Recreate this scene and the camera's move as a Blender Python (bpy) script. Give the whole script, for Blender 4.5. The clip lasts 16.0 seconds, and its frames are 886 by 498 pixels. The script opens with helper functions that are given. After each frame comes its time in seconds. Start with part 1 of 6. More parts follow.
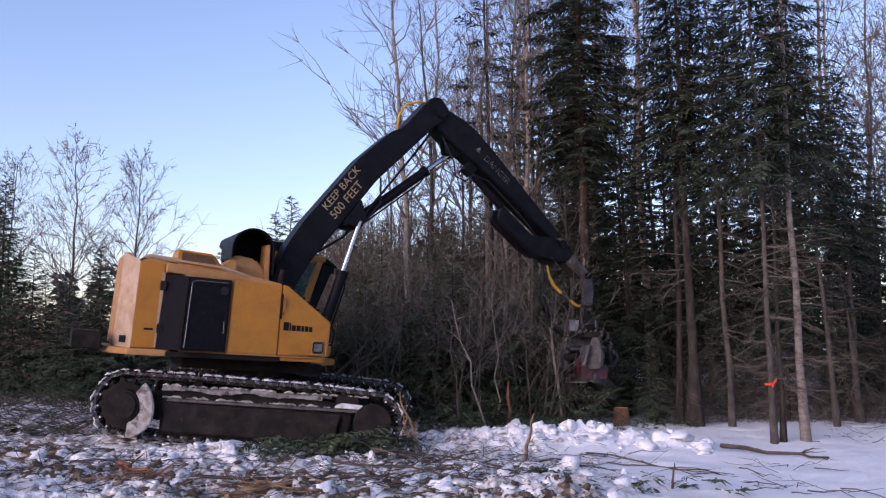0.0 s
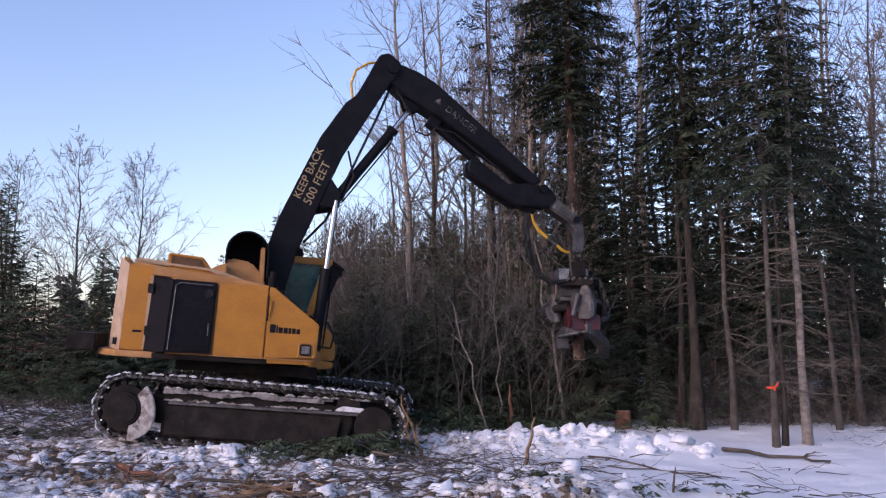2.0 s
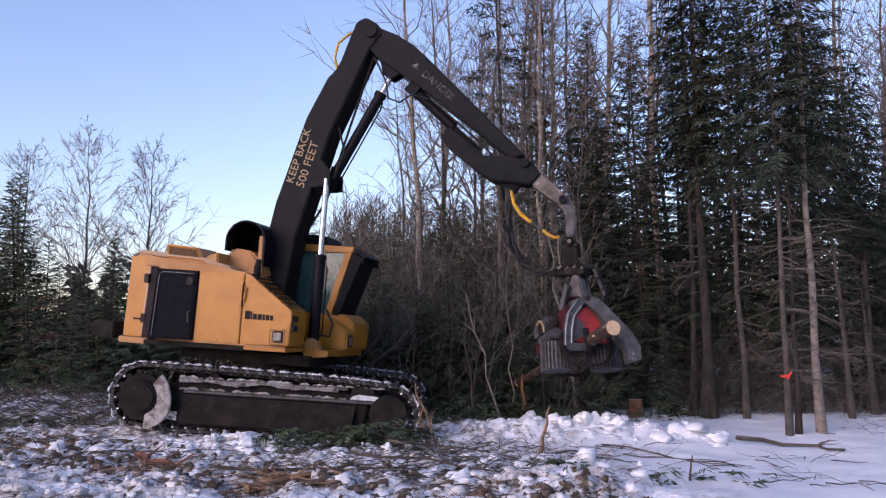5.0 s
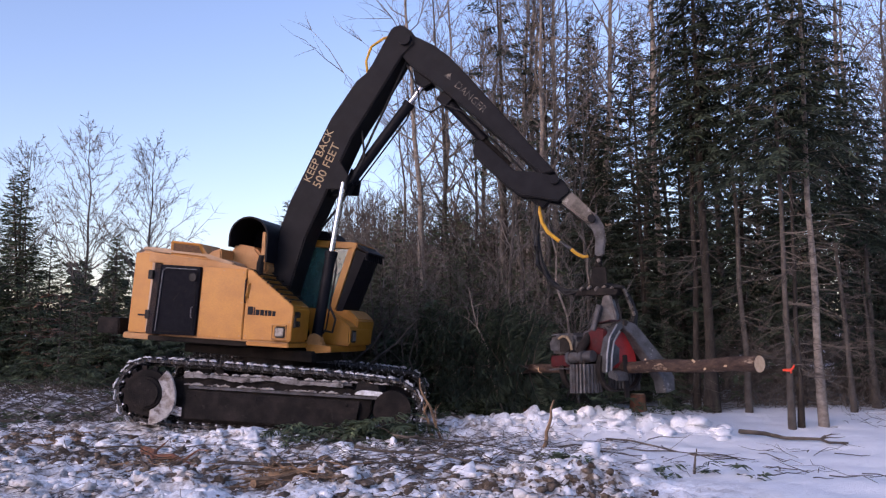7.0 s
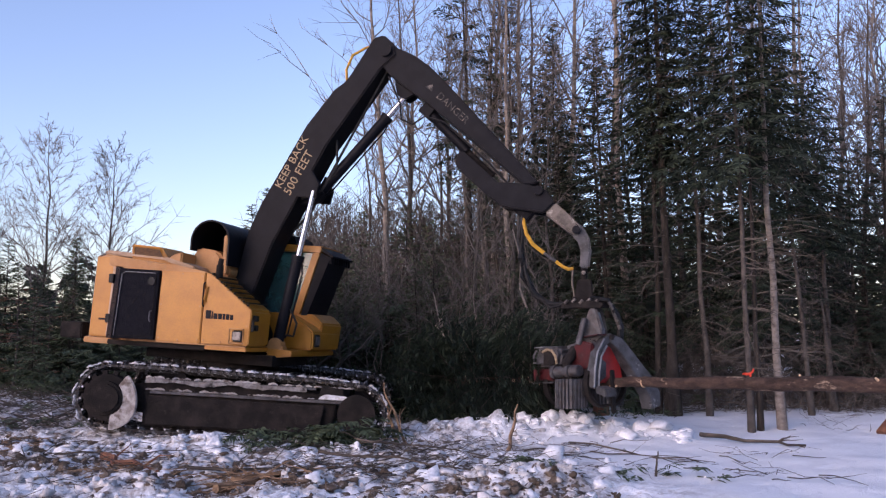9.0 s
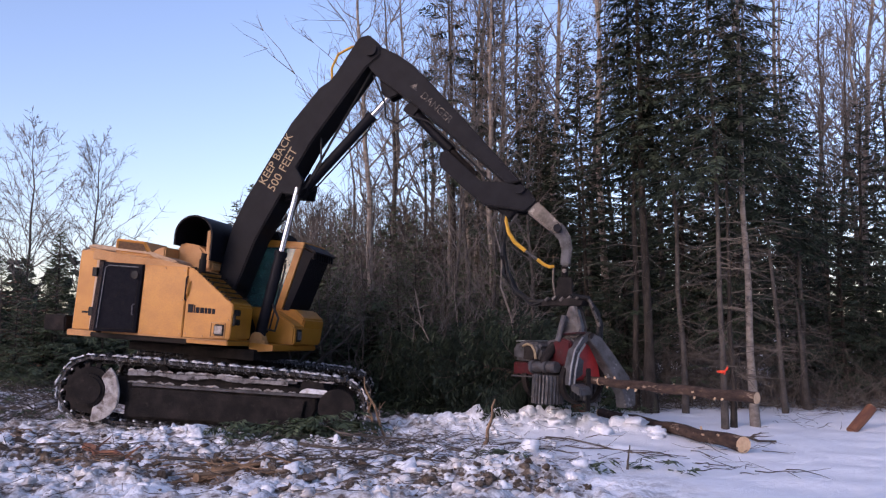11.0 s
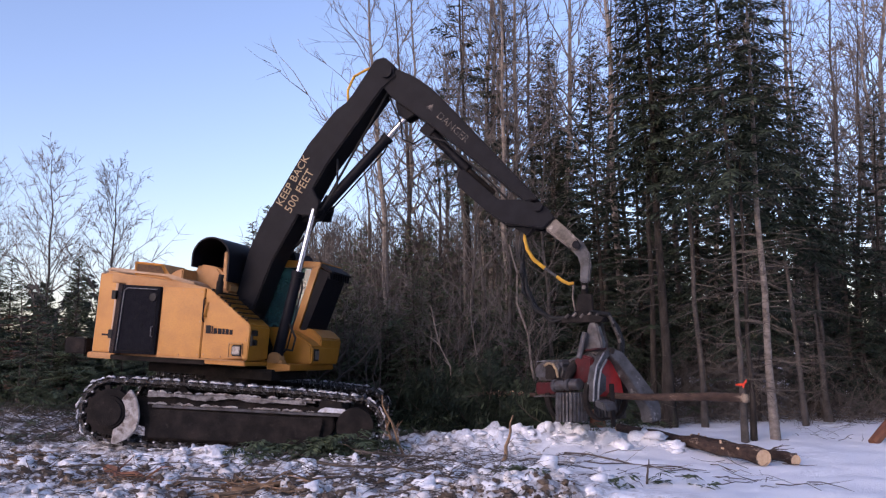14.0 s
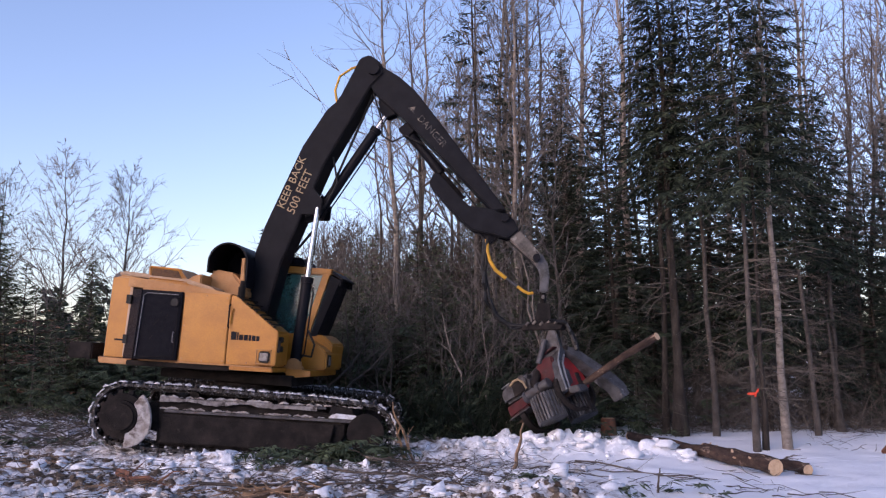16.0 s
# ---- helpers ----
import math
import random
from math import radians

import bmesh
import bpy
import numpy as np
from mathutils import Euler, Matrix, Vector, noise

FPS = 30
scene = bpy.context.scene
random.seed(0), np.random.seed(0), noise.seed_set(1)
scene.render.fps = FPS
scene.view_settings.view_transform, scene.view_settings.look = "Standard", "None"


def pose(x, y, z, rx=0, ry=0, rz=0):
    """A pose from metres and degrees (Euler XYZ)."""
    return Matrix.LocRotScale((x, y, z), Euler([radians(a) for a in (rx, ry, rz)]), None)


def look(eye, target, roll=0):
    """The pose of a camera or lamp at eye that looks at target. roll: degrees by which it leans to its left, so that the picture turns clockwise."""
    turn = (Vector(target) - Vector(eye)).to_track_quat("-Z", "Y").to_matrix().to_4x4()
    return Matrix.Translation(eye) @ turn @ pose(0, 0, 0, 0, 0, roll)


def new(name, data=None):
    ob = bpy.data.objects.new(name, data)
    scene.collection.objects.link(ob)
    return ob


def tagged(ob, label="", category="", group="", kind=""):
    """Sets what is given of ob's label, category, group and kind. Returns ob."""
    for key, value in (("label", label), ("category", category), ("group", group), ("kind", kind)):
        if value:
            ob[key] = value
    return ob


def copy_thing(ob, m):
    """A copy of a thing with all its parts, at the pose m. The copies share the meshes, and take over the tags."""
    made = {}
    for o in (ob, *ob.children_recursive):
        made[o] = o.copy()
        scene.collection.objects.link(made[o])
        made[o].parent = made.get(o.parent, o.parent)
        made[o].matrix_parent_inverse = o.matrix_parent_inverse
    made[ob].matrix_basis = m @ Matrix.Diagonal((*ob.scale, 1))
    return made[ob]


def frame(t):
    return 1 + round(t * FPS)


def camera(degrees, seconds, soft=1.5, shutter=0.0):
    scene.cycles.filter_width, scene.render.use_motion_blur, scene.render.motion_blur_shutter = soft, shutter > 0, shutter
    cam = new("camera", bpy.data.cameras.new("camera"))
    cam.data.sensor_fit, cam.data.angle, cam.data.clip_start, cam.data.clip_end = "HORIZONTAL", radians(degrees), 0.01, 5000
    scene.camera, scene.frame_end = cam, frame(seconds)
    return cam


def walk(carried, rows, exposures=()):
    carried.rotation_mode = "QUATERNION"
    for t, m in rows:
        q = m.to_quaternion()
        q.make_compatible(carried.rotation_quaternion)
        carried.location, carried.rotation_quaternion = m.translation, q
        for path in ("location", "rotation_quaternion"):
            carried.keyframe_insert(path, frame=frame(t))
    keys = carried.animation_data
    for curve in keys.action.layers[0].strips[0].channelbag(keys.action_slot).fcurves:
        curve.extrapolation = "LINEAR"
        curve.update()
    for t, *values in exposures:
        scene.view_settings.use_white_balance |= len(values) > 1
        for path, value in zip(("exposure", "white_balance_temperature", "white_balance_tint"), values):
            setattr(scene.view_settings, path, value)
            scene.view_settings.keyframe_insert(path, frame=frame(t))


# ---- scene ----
cam = camera(52.9, 16.0, soft=1.25, shutter=0.35)
# seconds, yaw, pitch, roll, and the drift of the hand from (0, 0, 1.6)
VIEW = [
    (0.0, 0.0, 5.8, 0.0, 0.0, 0.0, 0.0), (0.5, -0.08, 5.82, -0.03, 0.01, 0.0, 0.0), (1.0, -0.24, 5.9, 0.08, 0.01, -0.01, 0.02),
    (1.5, -0.03, 6.01, 0.03, 0.01, -0.01, 0.01), (2.0, 0.21, 5.96, -0.03, 0.03, 0.0, 0.01), (2.5, 0.56, 6.13, -0.17, 0.03, 0.02, 0.01),
    (3.0, 1.06, 6.57, 0.03, 0.0, 0.0, 0.01), (3.5, 1.08, 6.55, 0.1, 0.0, 0.01, 0.01), (4.0, 0.33, 6.07, -0.2, -0.02, 0.0, 0.01),
    (6.5, 1.12, 4.99, 0.36, -0.14, -0.03, 0.01), (7.0, 0.61, 4.98, 0.17, -0.14, -0.05, 0.0), (7.5, -0.12, 5.01, 0.03, -0.14, -0.04, 0.0),
    (8.0, -0.61, 5.22, 0.14, -0.15, -0.07, 0.01), (8.5, -1.24, 5.31, 0.3, -0.15, -0.06, 0.0), (11.0, -2.61, 5.2, -0.34, -0.07, -0.27, -0.05),
    (11.5, -2.83, 5.3, 0.23, -0.07, -0.33, -0.06), (12.0, -2.41, 5.74, 0.19, -0.09, -0.33, -0.06), (12.5, -1.99, 5.87, 0.22, -0.09, -0.33, -0.07),
    (13.0, -1.72, 5.98, 0.46, -0.08, -0.31, -0.06), (13.5, -1.64, 6.13, 0.49, -0.07, -0.34, -0.06), (14.0, -1.53, 6.34, 0.54, -0.07, -0.33, -0.06),
    (14.5, -1.4, 6.47, 0.53, -0.08, -0.34, -0.05), (15.0, -1.33, 6.59, 0.35, -0.08, -0.36, -0.06), (15.5, -1.18, 6.7, 0.23, -0.08, -0.34, -0.06),
    (16.0, -0.83, 6.78, 0.18, -0.07, -0.35, -0.06),
]
walk(cam, [(t, pose(x, y, 1.6 + z, 90 + p, r, w)) for t, w, p, r, x, y, z in VIEW])

# ---- light: clear sky at dusk, the sun just gone, a weak broad glow from behind ----
SUN_ELEV, SUN_AZ = 14.0, 225.0
world = bpy.data.worlds.new("dusk_sky")
scene.world = world
world.use_nodes = True
wn = world.node_tree.nodes
sky = wn.new("ShaderNodeTexSky")
sky.sky_type = "NISHITA"
sky.sun_disc = False
sky.sun_elevation, sky.sun_rotation = radians(SUN_ELEV), radians(SUN_AZ)
sky.air_density, sky.dust_density, sky.ozone_density = 1.0, 0.8, 3.0
wn["Background"].inputs["Strength"].default_value = 0.15
world.node_tree.links.new(sky.outputs[0], wn["Background"].inputs["Color"])
sun_data = bpy.data.lights.new("sun", "SUN")
sun_data.energy, sun_data.angle, sun_data.color = 1.25, radians(60), (1.0, 0.91, 0.84)
sun = new("sun", sun_data)
sun_from = Vector((math.sin(radians(SUN_AZ)), math.cos(radians(SUN_AZ)), math.tan(radians(SUN_ELEV))))
sun.matrix_basis = look(sun_from * 60, (0, 0, 0))
scene.view_settings.exposure = 1.0
scene.view_settings.use_white_balance = True
scene.view_settings.white_balance_temperature, scene.view_settings.white_balance_tint = 6950, 36

# ---- materials ----
def material(name, base, second=None, scale=6.0, rough=0.8, metal=0.0, bump=0.3, fine=60.0, spread=(0.4, 0.65), third=None,
             third_scale=1.5, third_range=(0.55, 0.7), stretch=None, random_tint=0.0, per_island=0.0, spec=0.5):
    """A surface with a base colour broken by two scales of noise, fine relief, and patches of a third colour."""
    m = bpy.data.materials.new(name)
    m.use_nodes = True
    t = m.node_tree
    n, link = t.nodes, t.links.new
    bsdf = n["Principled BSDF"]
    tex = n.new("ShaderNodeTexCoord")
    mp = n.new("ShaderNodeMapping")
    link(tex.outputs["Object"], mp.inputs["Vector"])
    if stretch:
        mp.inputs["Scale"].default_value = stretch
    def noise_at(s, detail=6.0, rough_n=0.6):
        q = n.new("ShaderNodeTexNoise")
        q.inputs["Scale"].default_value, q.inputs["Detail"].default_value, q.inputs["Roughness"].default_value = s, detail, rough_n
        link(mp.outputs[0], q.inputs["Vector"])
        return q.outputs["Fac"]
    def ramp(src, lo, hi):
        r = n.new("ShaderNodeMapRange")
        r.inputs["From Min"].default_value, r.inputs["From Max"].default_value = lo, hi
        link(src, r.inputs["Value"])
        return r.outputs["Result"]
    def mix(fac, a, b, kind="MIX"):
        x = n.new("ShaderNodeMix")
        x.data_type, x.blend_type = "RGBA", kind
        if isinstance(fac, float):
            x.inputs["Factor"].default_value = fac
        else:
            link(fac, x.inputs["Factor"])
        for sock, val in ((x.inputs["A"], a), (x.inputs["B"], b)):
            if isinstance(val, tuple):
                sock.default_value = (*val, 1)
            else:
                link(val, sock)
        return x.outputs["Result"]
    colour = base
    if second:
        colour = mix(ramp(noise_at(scale), *spread), base, second)
    if third:
        colour = mix(ramp(noise_at(third_scale, 8.0, 0.7), *third_range), colour, third)
    grain = ramp(noise_at(fine, 4.0), 0.2, 0.8)
    shade = n.new("ShaderNodeMapRange")
    shade.inputs["To Min"].default_value, shade.inputs["To Max"].default_value = 0.78, 1.15
    link(grain, shade.inputs["Value"])
    tone = n.new("ShaderNodeCombineColor")
    for i in range(3):
        link(shade.outputs[0], tone.inputs[i])
    colour = mix(1.0, colour, tone.outputs[0], "MULTIPLY")
    if random_tint or per_island:
        info = n.new("ShaderNodeObjectInfo") if random_tint else n.new("ShaderNodeNewGeometry")
        r = n.new("ShaderNodeMapRange")
        amount = random_tint or per_island
        r.inputs["To Min"].default_value, r.inputs["To Max"].default_value = 1 - amount, 1 + amount
        link(info.outputs["Random" if random_tint else "Random Per Island"], r.inputs["Value"])
        tone2 = n.new("ShaderNodeCombineColor")
        for i in range(3):
            link(r.outputs[0], tone2.inputs[i])
        colour = mix(1.0, colour, tone2.outputs[0], "MULTIPLY")
    if isinstance(colour, tuple):
        bsdf.inputs["Base Color"].default_value = (*colour, 1)
    else:
        link(colour, bsdf.inputs["Base Color"])
    bsdf.inputs["Metallic"].default_value, bsdf.inputs["Specular IOR Level"].default_value = metal, spec
    rr = n.new("ShaderNodeMapRange")
    rr.inputs["To Min"].default_value, rr.inputs["To Max"].default_value = max(0.03, rough - 0.12), min(1, rough + 0.12)
    link(noise_at(scale * 2), rr.inputs["Value"])
    link(rr.outputs[0], bsdf.inputs["Roughness"])
    if bump:
        b = n.new("ShaderNodeBump")
        b.inputs["Strength"].default_value, b.inputs["Distance"].default_value = bump, 0.02
        link(grain, b.inputs["Height"])
        link(b.outputs[0], bsdf.inputs["Normal"])
    return m


YELLOW = material("yellow_paint", (0.47, 0.188, 0.016), (0.40, 0.152, 0.015), 3.0, 0.42, bump=0.04, third=(0.24, 0.13, 0.06), third_scale=5.0, third_range=(0.64, 0.8))
YELLOW_DUSTY = material("weathered_yellow_paint", (0.44, 0.215, 0.075), (0.38, 0.165, 0.045), 3.0, 0.6, bump=0.06, third=(0.25, 0.17, 0.11), third_scale=6.0, third_range=(0.55, 0.8))
BLACK = material("black_paint", (0.0060, 0.0065, 0.0095), (0.0105, 0.011, 0.0145), 5.0, 0.5, bump=0.06, third=(0.016, 0.016, 0.019), third_scale=7.0, third_range=(0.62, 0.82), spec=0.09)
RUBBER = material("black_rubber", (0.010, 0.010, 0.011), (0.024, 0.024, 0.024), 9.0, 0.55, bump=0.1, spec=0.2)
MESH_DARK = material("dark_grille", (0.005, 0.005, 0.009), (0.010, 0.010, 0.014), 14.0, 0.5, bump=0.5, fine=220.0, spec=0.12)
STEEL = material("bare_steel", (0.125, 0.110, 0.098), (0.060, 0.052, 0.046), 8.0, 0.5, 0.6, bump=0.1, third=(0.30, 0.28, 0.26), third_scale=6.0, third_range=(0.60, 0.74))
CHROME = material("chrome_rod", (0.58, 0.58, 0.60), (0.46, 0.46, 0.46), 8.0, 0.2, 1.0, bump=0.02)
WORN_GREY = material("scuffed_grey_paint", (0.092, 0.092, 0.098), (0.034, 0.032, 0.033), 7.0, 0.55, 0.3, bump=0.25, third=(0.07, 0.05, 0.045), third_scale=9.0, third_range=(0.52, 0.7))
PALE_STEEL = material("pale_scuffed_steel", (0.30, 0.31, 0.32), (0.17, 0.17, 0.175), 7.0, 0.45, 0.35, bump=0.15, third=(0.05, 0.048, 0.048), third_scale=9.0, third_range=(0.58, 0.70))
PLATE_GREY = material("scraped_grey_plate", (0.085, 0.085, 0.09), (0.038, 0.036, 0.036), 6.0, 0.5, 0.3, bump=0.3, third=(0.30, 0.29, 0.29), third_scale=7.0, third_range=(0.60, 0.68))
RED = material("red_paint", (0.075, 0.007, 0.009), (0.035, 0.008, 0.009), 6.0, 0.45, bump=0.1, third=(0.07, 0.04, 0.04), third_scale=8.0, third_range=(0.58, 0.75))
RED_BRIGHT = material("bright_red_paint", (0.34, 0.020, 0.018), (0.20, 0.015, 0.015), 6.0, 0.4, bump=0.08)
TRACK_IRON = material("track_iron", (0.022, 0.020, 0.019), (0.045, 0.038, 0.033), 9.0, 0.6, 0.4, bump=0.4, third=(0.55, 0.56, 0.60), third_scale=13.0, third_range=(0.54, 0.62))
FRAME_IRON = material("muddy_track_frame", (0.016, 0.0145, 0.014), (0.034, 0.028, 0.026), 5.0, 0.75, 0.1, bump=0.4, third=(0.065, 0.055, 0.050), third_scale=9.0, third_range=(0.60, 0.78), spec=0.08)
HOOD_DUST = material("dust_bleached_paint", (0.46, 0.33, 0.23), (0.36, 0.22, 0.12), 4.0, 0.7, bump=0.08, third=(0.22, 0.12, 0.08), third_scale=7.0, third_range=(0.58, 0.74))
EDGE_WORN = material("scraped_edge", (0.20, 0.20, 0.21), (0.07, 0.07, 0.075), 14.0, 0.5, 0.3, bump=0.05)
INTAKE_MESH = material("dirty_intake_mesh", (0.13, 0.062, 0.022), (0.075, 0.038, 0.018), 18.0, 0.7, bump=0.5, fine=220.0)
LEDGE_MIX = material("gritty_packed_snow", (0.30, 0.28, 0.27), (0.15, 0.13, 0.12), 9.0, 0.85, bump=0.6, fine=40.0, third=(0.05, 0.042, 0.038), third_scale=6.0, third_range=(0.50, 0.62))
SNOW_EDGE = material("frozen_snow_rim", (0.66, 0.67, 0.70), (0.40, 0.38, 0.37), 11.0, 0.7, bump=0.5, fine=60.0, per_island=0.25)
HOSE_YELLOW = material("yellow_hose", (0.62, 0.33, 0.02), (0.45, 0.22, 0.02), 12.0, 0.5, bump=0.1)
GLASS = material("cab_glass", (0.06, 0.19, 0.18), (0.04, 0.11, 0.11), 2.0, 0.12, 0.0, bump=0.0)
GLASS.node_tree.nodes["Principled BSDF"].inputs["Transmission Weight"].default_value = 0.45
LETTER = material("faded_yellow_lettering", (0.36, 0.26, 0.15), (0.24, 0.17, 0.095), 22.0, 0.6, bump=0.05, third=(0.06, 0.05, 0.045), third_scale=18.0, third_range=(0.58, 0.66))
LETTER_DARK = material("dark_lettering", (0.008, 0.008, 0.012), (0.015, 0.015, 0.018), 20.0, 0.5, bump=0.0, spec=0.1)
LAMP_GLASS = material("lamp_glass", (0.22, 0.21, 0.21), (0.10, 0.095, 0.09), 20.0, 0.35, 0.3, bump=0.05)
BARK_SPRUCE = material("spruce_bark", (0.030, 0.025, 0.021), (0.066, 0.054, 0.045), 9.0, 0.92, bump=0.9, fine=45.0, stretch=(1, 1, 0.35), third=(0.085, 0.095, 0.050), third_scale=2.2, third_range=(0.58, 0.75), spec=0.2)
BARK_LOG = material("log_bark", (0.040, 0.026, 0.021), (0.105, 0.066, 0.050), 11.0, 0.9, bump=1.0, fine=55.0, stretch=(1, 1, 0.45), third=(0.34, 0.25, 0.18), third_scale=7.0, third_range=(0.58, 0.64), spec=0.2)
BARK_PALE = material("pale_birch_bark", (0.25, 0.215, 0.185), (0.13, 0.108, 0.092), 6.0, 0.85, bump=0.5, fine=30.0, stretch=(1, 1, 1.6), third=(0.05, 0.043, 0.036), third_scale=9.0, third_range=(0.60, 0.70), spec=0.2)
BARK_GREY = material("grey_hardwood_bark", (0.100, 0.086, 0.075), (0.050, 0.042, 0.036), 5.0, 0.9, bump=0.6, fine=35.0, third=(0.16, 0.15, 0.13), third_scale=8.0, third_range=(0.62, 0.72), spec=0.2)
TWIG_DEAD = material("dead_twigs", (0.140, 0.120, 0.102), (0.065, 0.055, 0.047), 4.0, 0.95, bump=0.0, spec=0.2)
TWIG_SKY = material("bare_twigs", (0.165, 0.147, 0.133), (0.090, 0.079, 0.071), 4.0, 0.95, bump=0.0, spec=0.2)
TWIG_BROWN = material("brown_brush", (0.045, 0.036, 0.029), (0.115, 0.092, 0.072), 3.0, 0.95, bump=0.0, per_island=0.35)
NEEDLE = material("spruce_needles", (0.026, 0.039, 0.026), (0.044, 0.060, 0.034), 0.9, 0.8, bump=0.0, per_island=0.45, spec=0.3)
NEEDLE_YOUNG = material("fir_needles", (0.050, 0.074, 0.042), (0.082, 0.108, 0.056), 1.1, 0.8, bump=0.0, per_island=0.45, spec=0.3)
NEEDLE_RUST = material("rusty_leaves", (0.13, 0.065, 0.035), (0.08, 0.05, 0.03), 1.5, 0.85, bump=0.0, per_island=0.4)
CUT_WOOD = material("fresh_cut_wood", (0.62, 0.43, 0.27), (0.52, 0.33, 0.19), 18.0, 0.8, bump=0.2)
CUT_STUMP = material("stump_wood", (0.13, 0.048, 0.028), (0.24, 0.10, 0.05), 9.0, 0.85, bump=0.5, stretch=(1, 1, 0.3))
CHIPS = material("torn_wood", (0.30, 0.19, 0.115), (0.15, 0.095, 0.06), 9.0, 0.9, bump=0.3, per_island=0.4, spec=0.2)
SNOW = material("snow", (0.84, 0.86, 0.89), (0.76, 0.78, 0.82), 2.0, 0.6, bump=0.35, fine=40.0)
SOIL = material("brown_soil", (0.115, 0.085, 0.064), (0.21, 0.16, 0.12), 6.0, 0.95, bump=0.9, fine=50.0, per_island=0.35, third=(0.5, 0.48, 0.47), third_scale=9.0, third_range=(0.56, 0.64), spec=0.2)
SNOW_DIRTY = material("dirty_snow", (0.72, 0.71, 0.71), (0.50, 0.465, 0.44), 5.0, 0.7, bump=0.4, fine=45.0, per_island=0.2, third=(0.24, 0.19, 0.15), third_scale=8.0, third_range=(0.54, 0.68))
CAKED = material("caked_snow", (0.50, 0.475, 0.46), (0.27, 0.235, 0.21), 8.0, 0.8, bump=0.6, fine=30.0, third=(0.13, 0.10, 0.085), third_scale=7.0, third_range=(0.50, 0.62))
FLAKED = material("flaked_pale_paint", (0.20, 0.165, 0.13), (0.08, 0.07, 0.06), 25.0, 0.7, bump=0.05, third=(0.012, 0.012, 0.014), third_scale=11.0, third_range=(0.44, 0.50))
RIBBON = material("orange_flagging", (0.95, 0.10, 0.04), (0.85, 0.08, 0.04), 10.0, 0.5, bump=0.0)


def ground_material():
    """Trampled slash, mud and snow before the machine, clean snow in the wood."""
    m = bpy.data.materials.new("snowy_ground")
    m.use_nodes = True
    t = m.node_tree
    n, link = t.nodes, t.links.new
    geo = n.new("ShaderNodeNewGeometry")
    att = n.new("ShaderNodeAttribute")
    att.attribute_name = "churn"
    def nz(s, d=8.0, r=0.65):
        q = n.new("ShaderNodeTexNoise")
        q.inputs["Scale"].default_value, q.inputs["Detail"].default_value, q.inputs["Roughness"].default_value = s, d, r
        link(geo.outputs["Position"], q.inputs["Vector"])
        return q.outputs["Fac"]
    def rng(src, a, b, c=0.0, d=1.0):
        r = n.new("ShaderNodeMapRange")
        for k, v in zip(("From Min", "From Max", "To Min", "To Max"), (a, b, c, d)):
            r.inputs[k].default_value = v
        link(src, r.inputs["Value"])
        return r.outputs[0]
    def math_(op, a, b):
        q = n.new("ShaderNodeMath")
        q.operation, q.use_clamp = op, True
        for s, v in zip(q.inputs, (a, b)):
            if isinstance(v, float):
                s.default_value = v
            else:
                link(v, s)
        return q.outputs[0]
    def mix(f, a, b):
        x = n.new("ShaderNodeMix")
        x.data_type = "RGBA"
        link(f, x.inputs["Factor"])
        for s, v in ((x.inputs["A"], a), (x.inputs["B"], b)):
            if isinstance(v, tuple):
                s.default_value = (*v, 1)
            else:
                link(v, s)
        return x.outputs["Result"]
    snow = mix(rng(nz(1.2), 0.35, 0.7), (0.86, 0.88, 0.90), (0.78, 0.80, 0.84))
    litter = mix(rng(nz(9.0), 0.4, 0.62), (0.075, 0.056, 0.044), (0.19, 0.145, 0.11))
    dirty = mix(rng(nz(14.0), 0.4, 0.6), (0.74, 0.735, 0.74), (0.45, 0.415, 0.385))
    bare = math_("ADD", math_("MULTIPLY", rng(nz(1.7), 0.45, 0.55), att.outputs["Fac"]), rng(att.outputs["Fac"], 1.05, 1.8, 0.0, 0.85))
    churned = mix(rng(nz(6.0), 0.44, 0.56), litter, dirty)
    c = mix(bare, mix(math_("MULTIPLY", rng(nz(7.0), 0.5, 0.62), att.outputs["Fac"]), snow, dirty), churned)
    speck = math_("MULTIPLY", rng(nz(26.0, 3.0), 0.66, 0.72), rng(att.outputs["Fac"], 0.0, 1.0, 0.25, 1.0))
    c = mix(speck, c, (0.06, 0.045, 0.038))
    b = n["Principled BSDF"]
    link(c, b.inputs["Base Color"])
    b.inputs["Roughness"].default_value = 0.75
    bp = n.new("ShaderNodeBump")
    bp.inputs["Strength"].default_value, bp.inputs["Distance"].default_value = 0.6, 0.04
    link(nz(22.0, 6.0), bp.inputs["Height"])
    link(bp.outputs[0], b.inputs["Normal"])
    return m


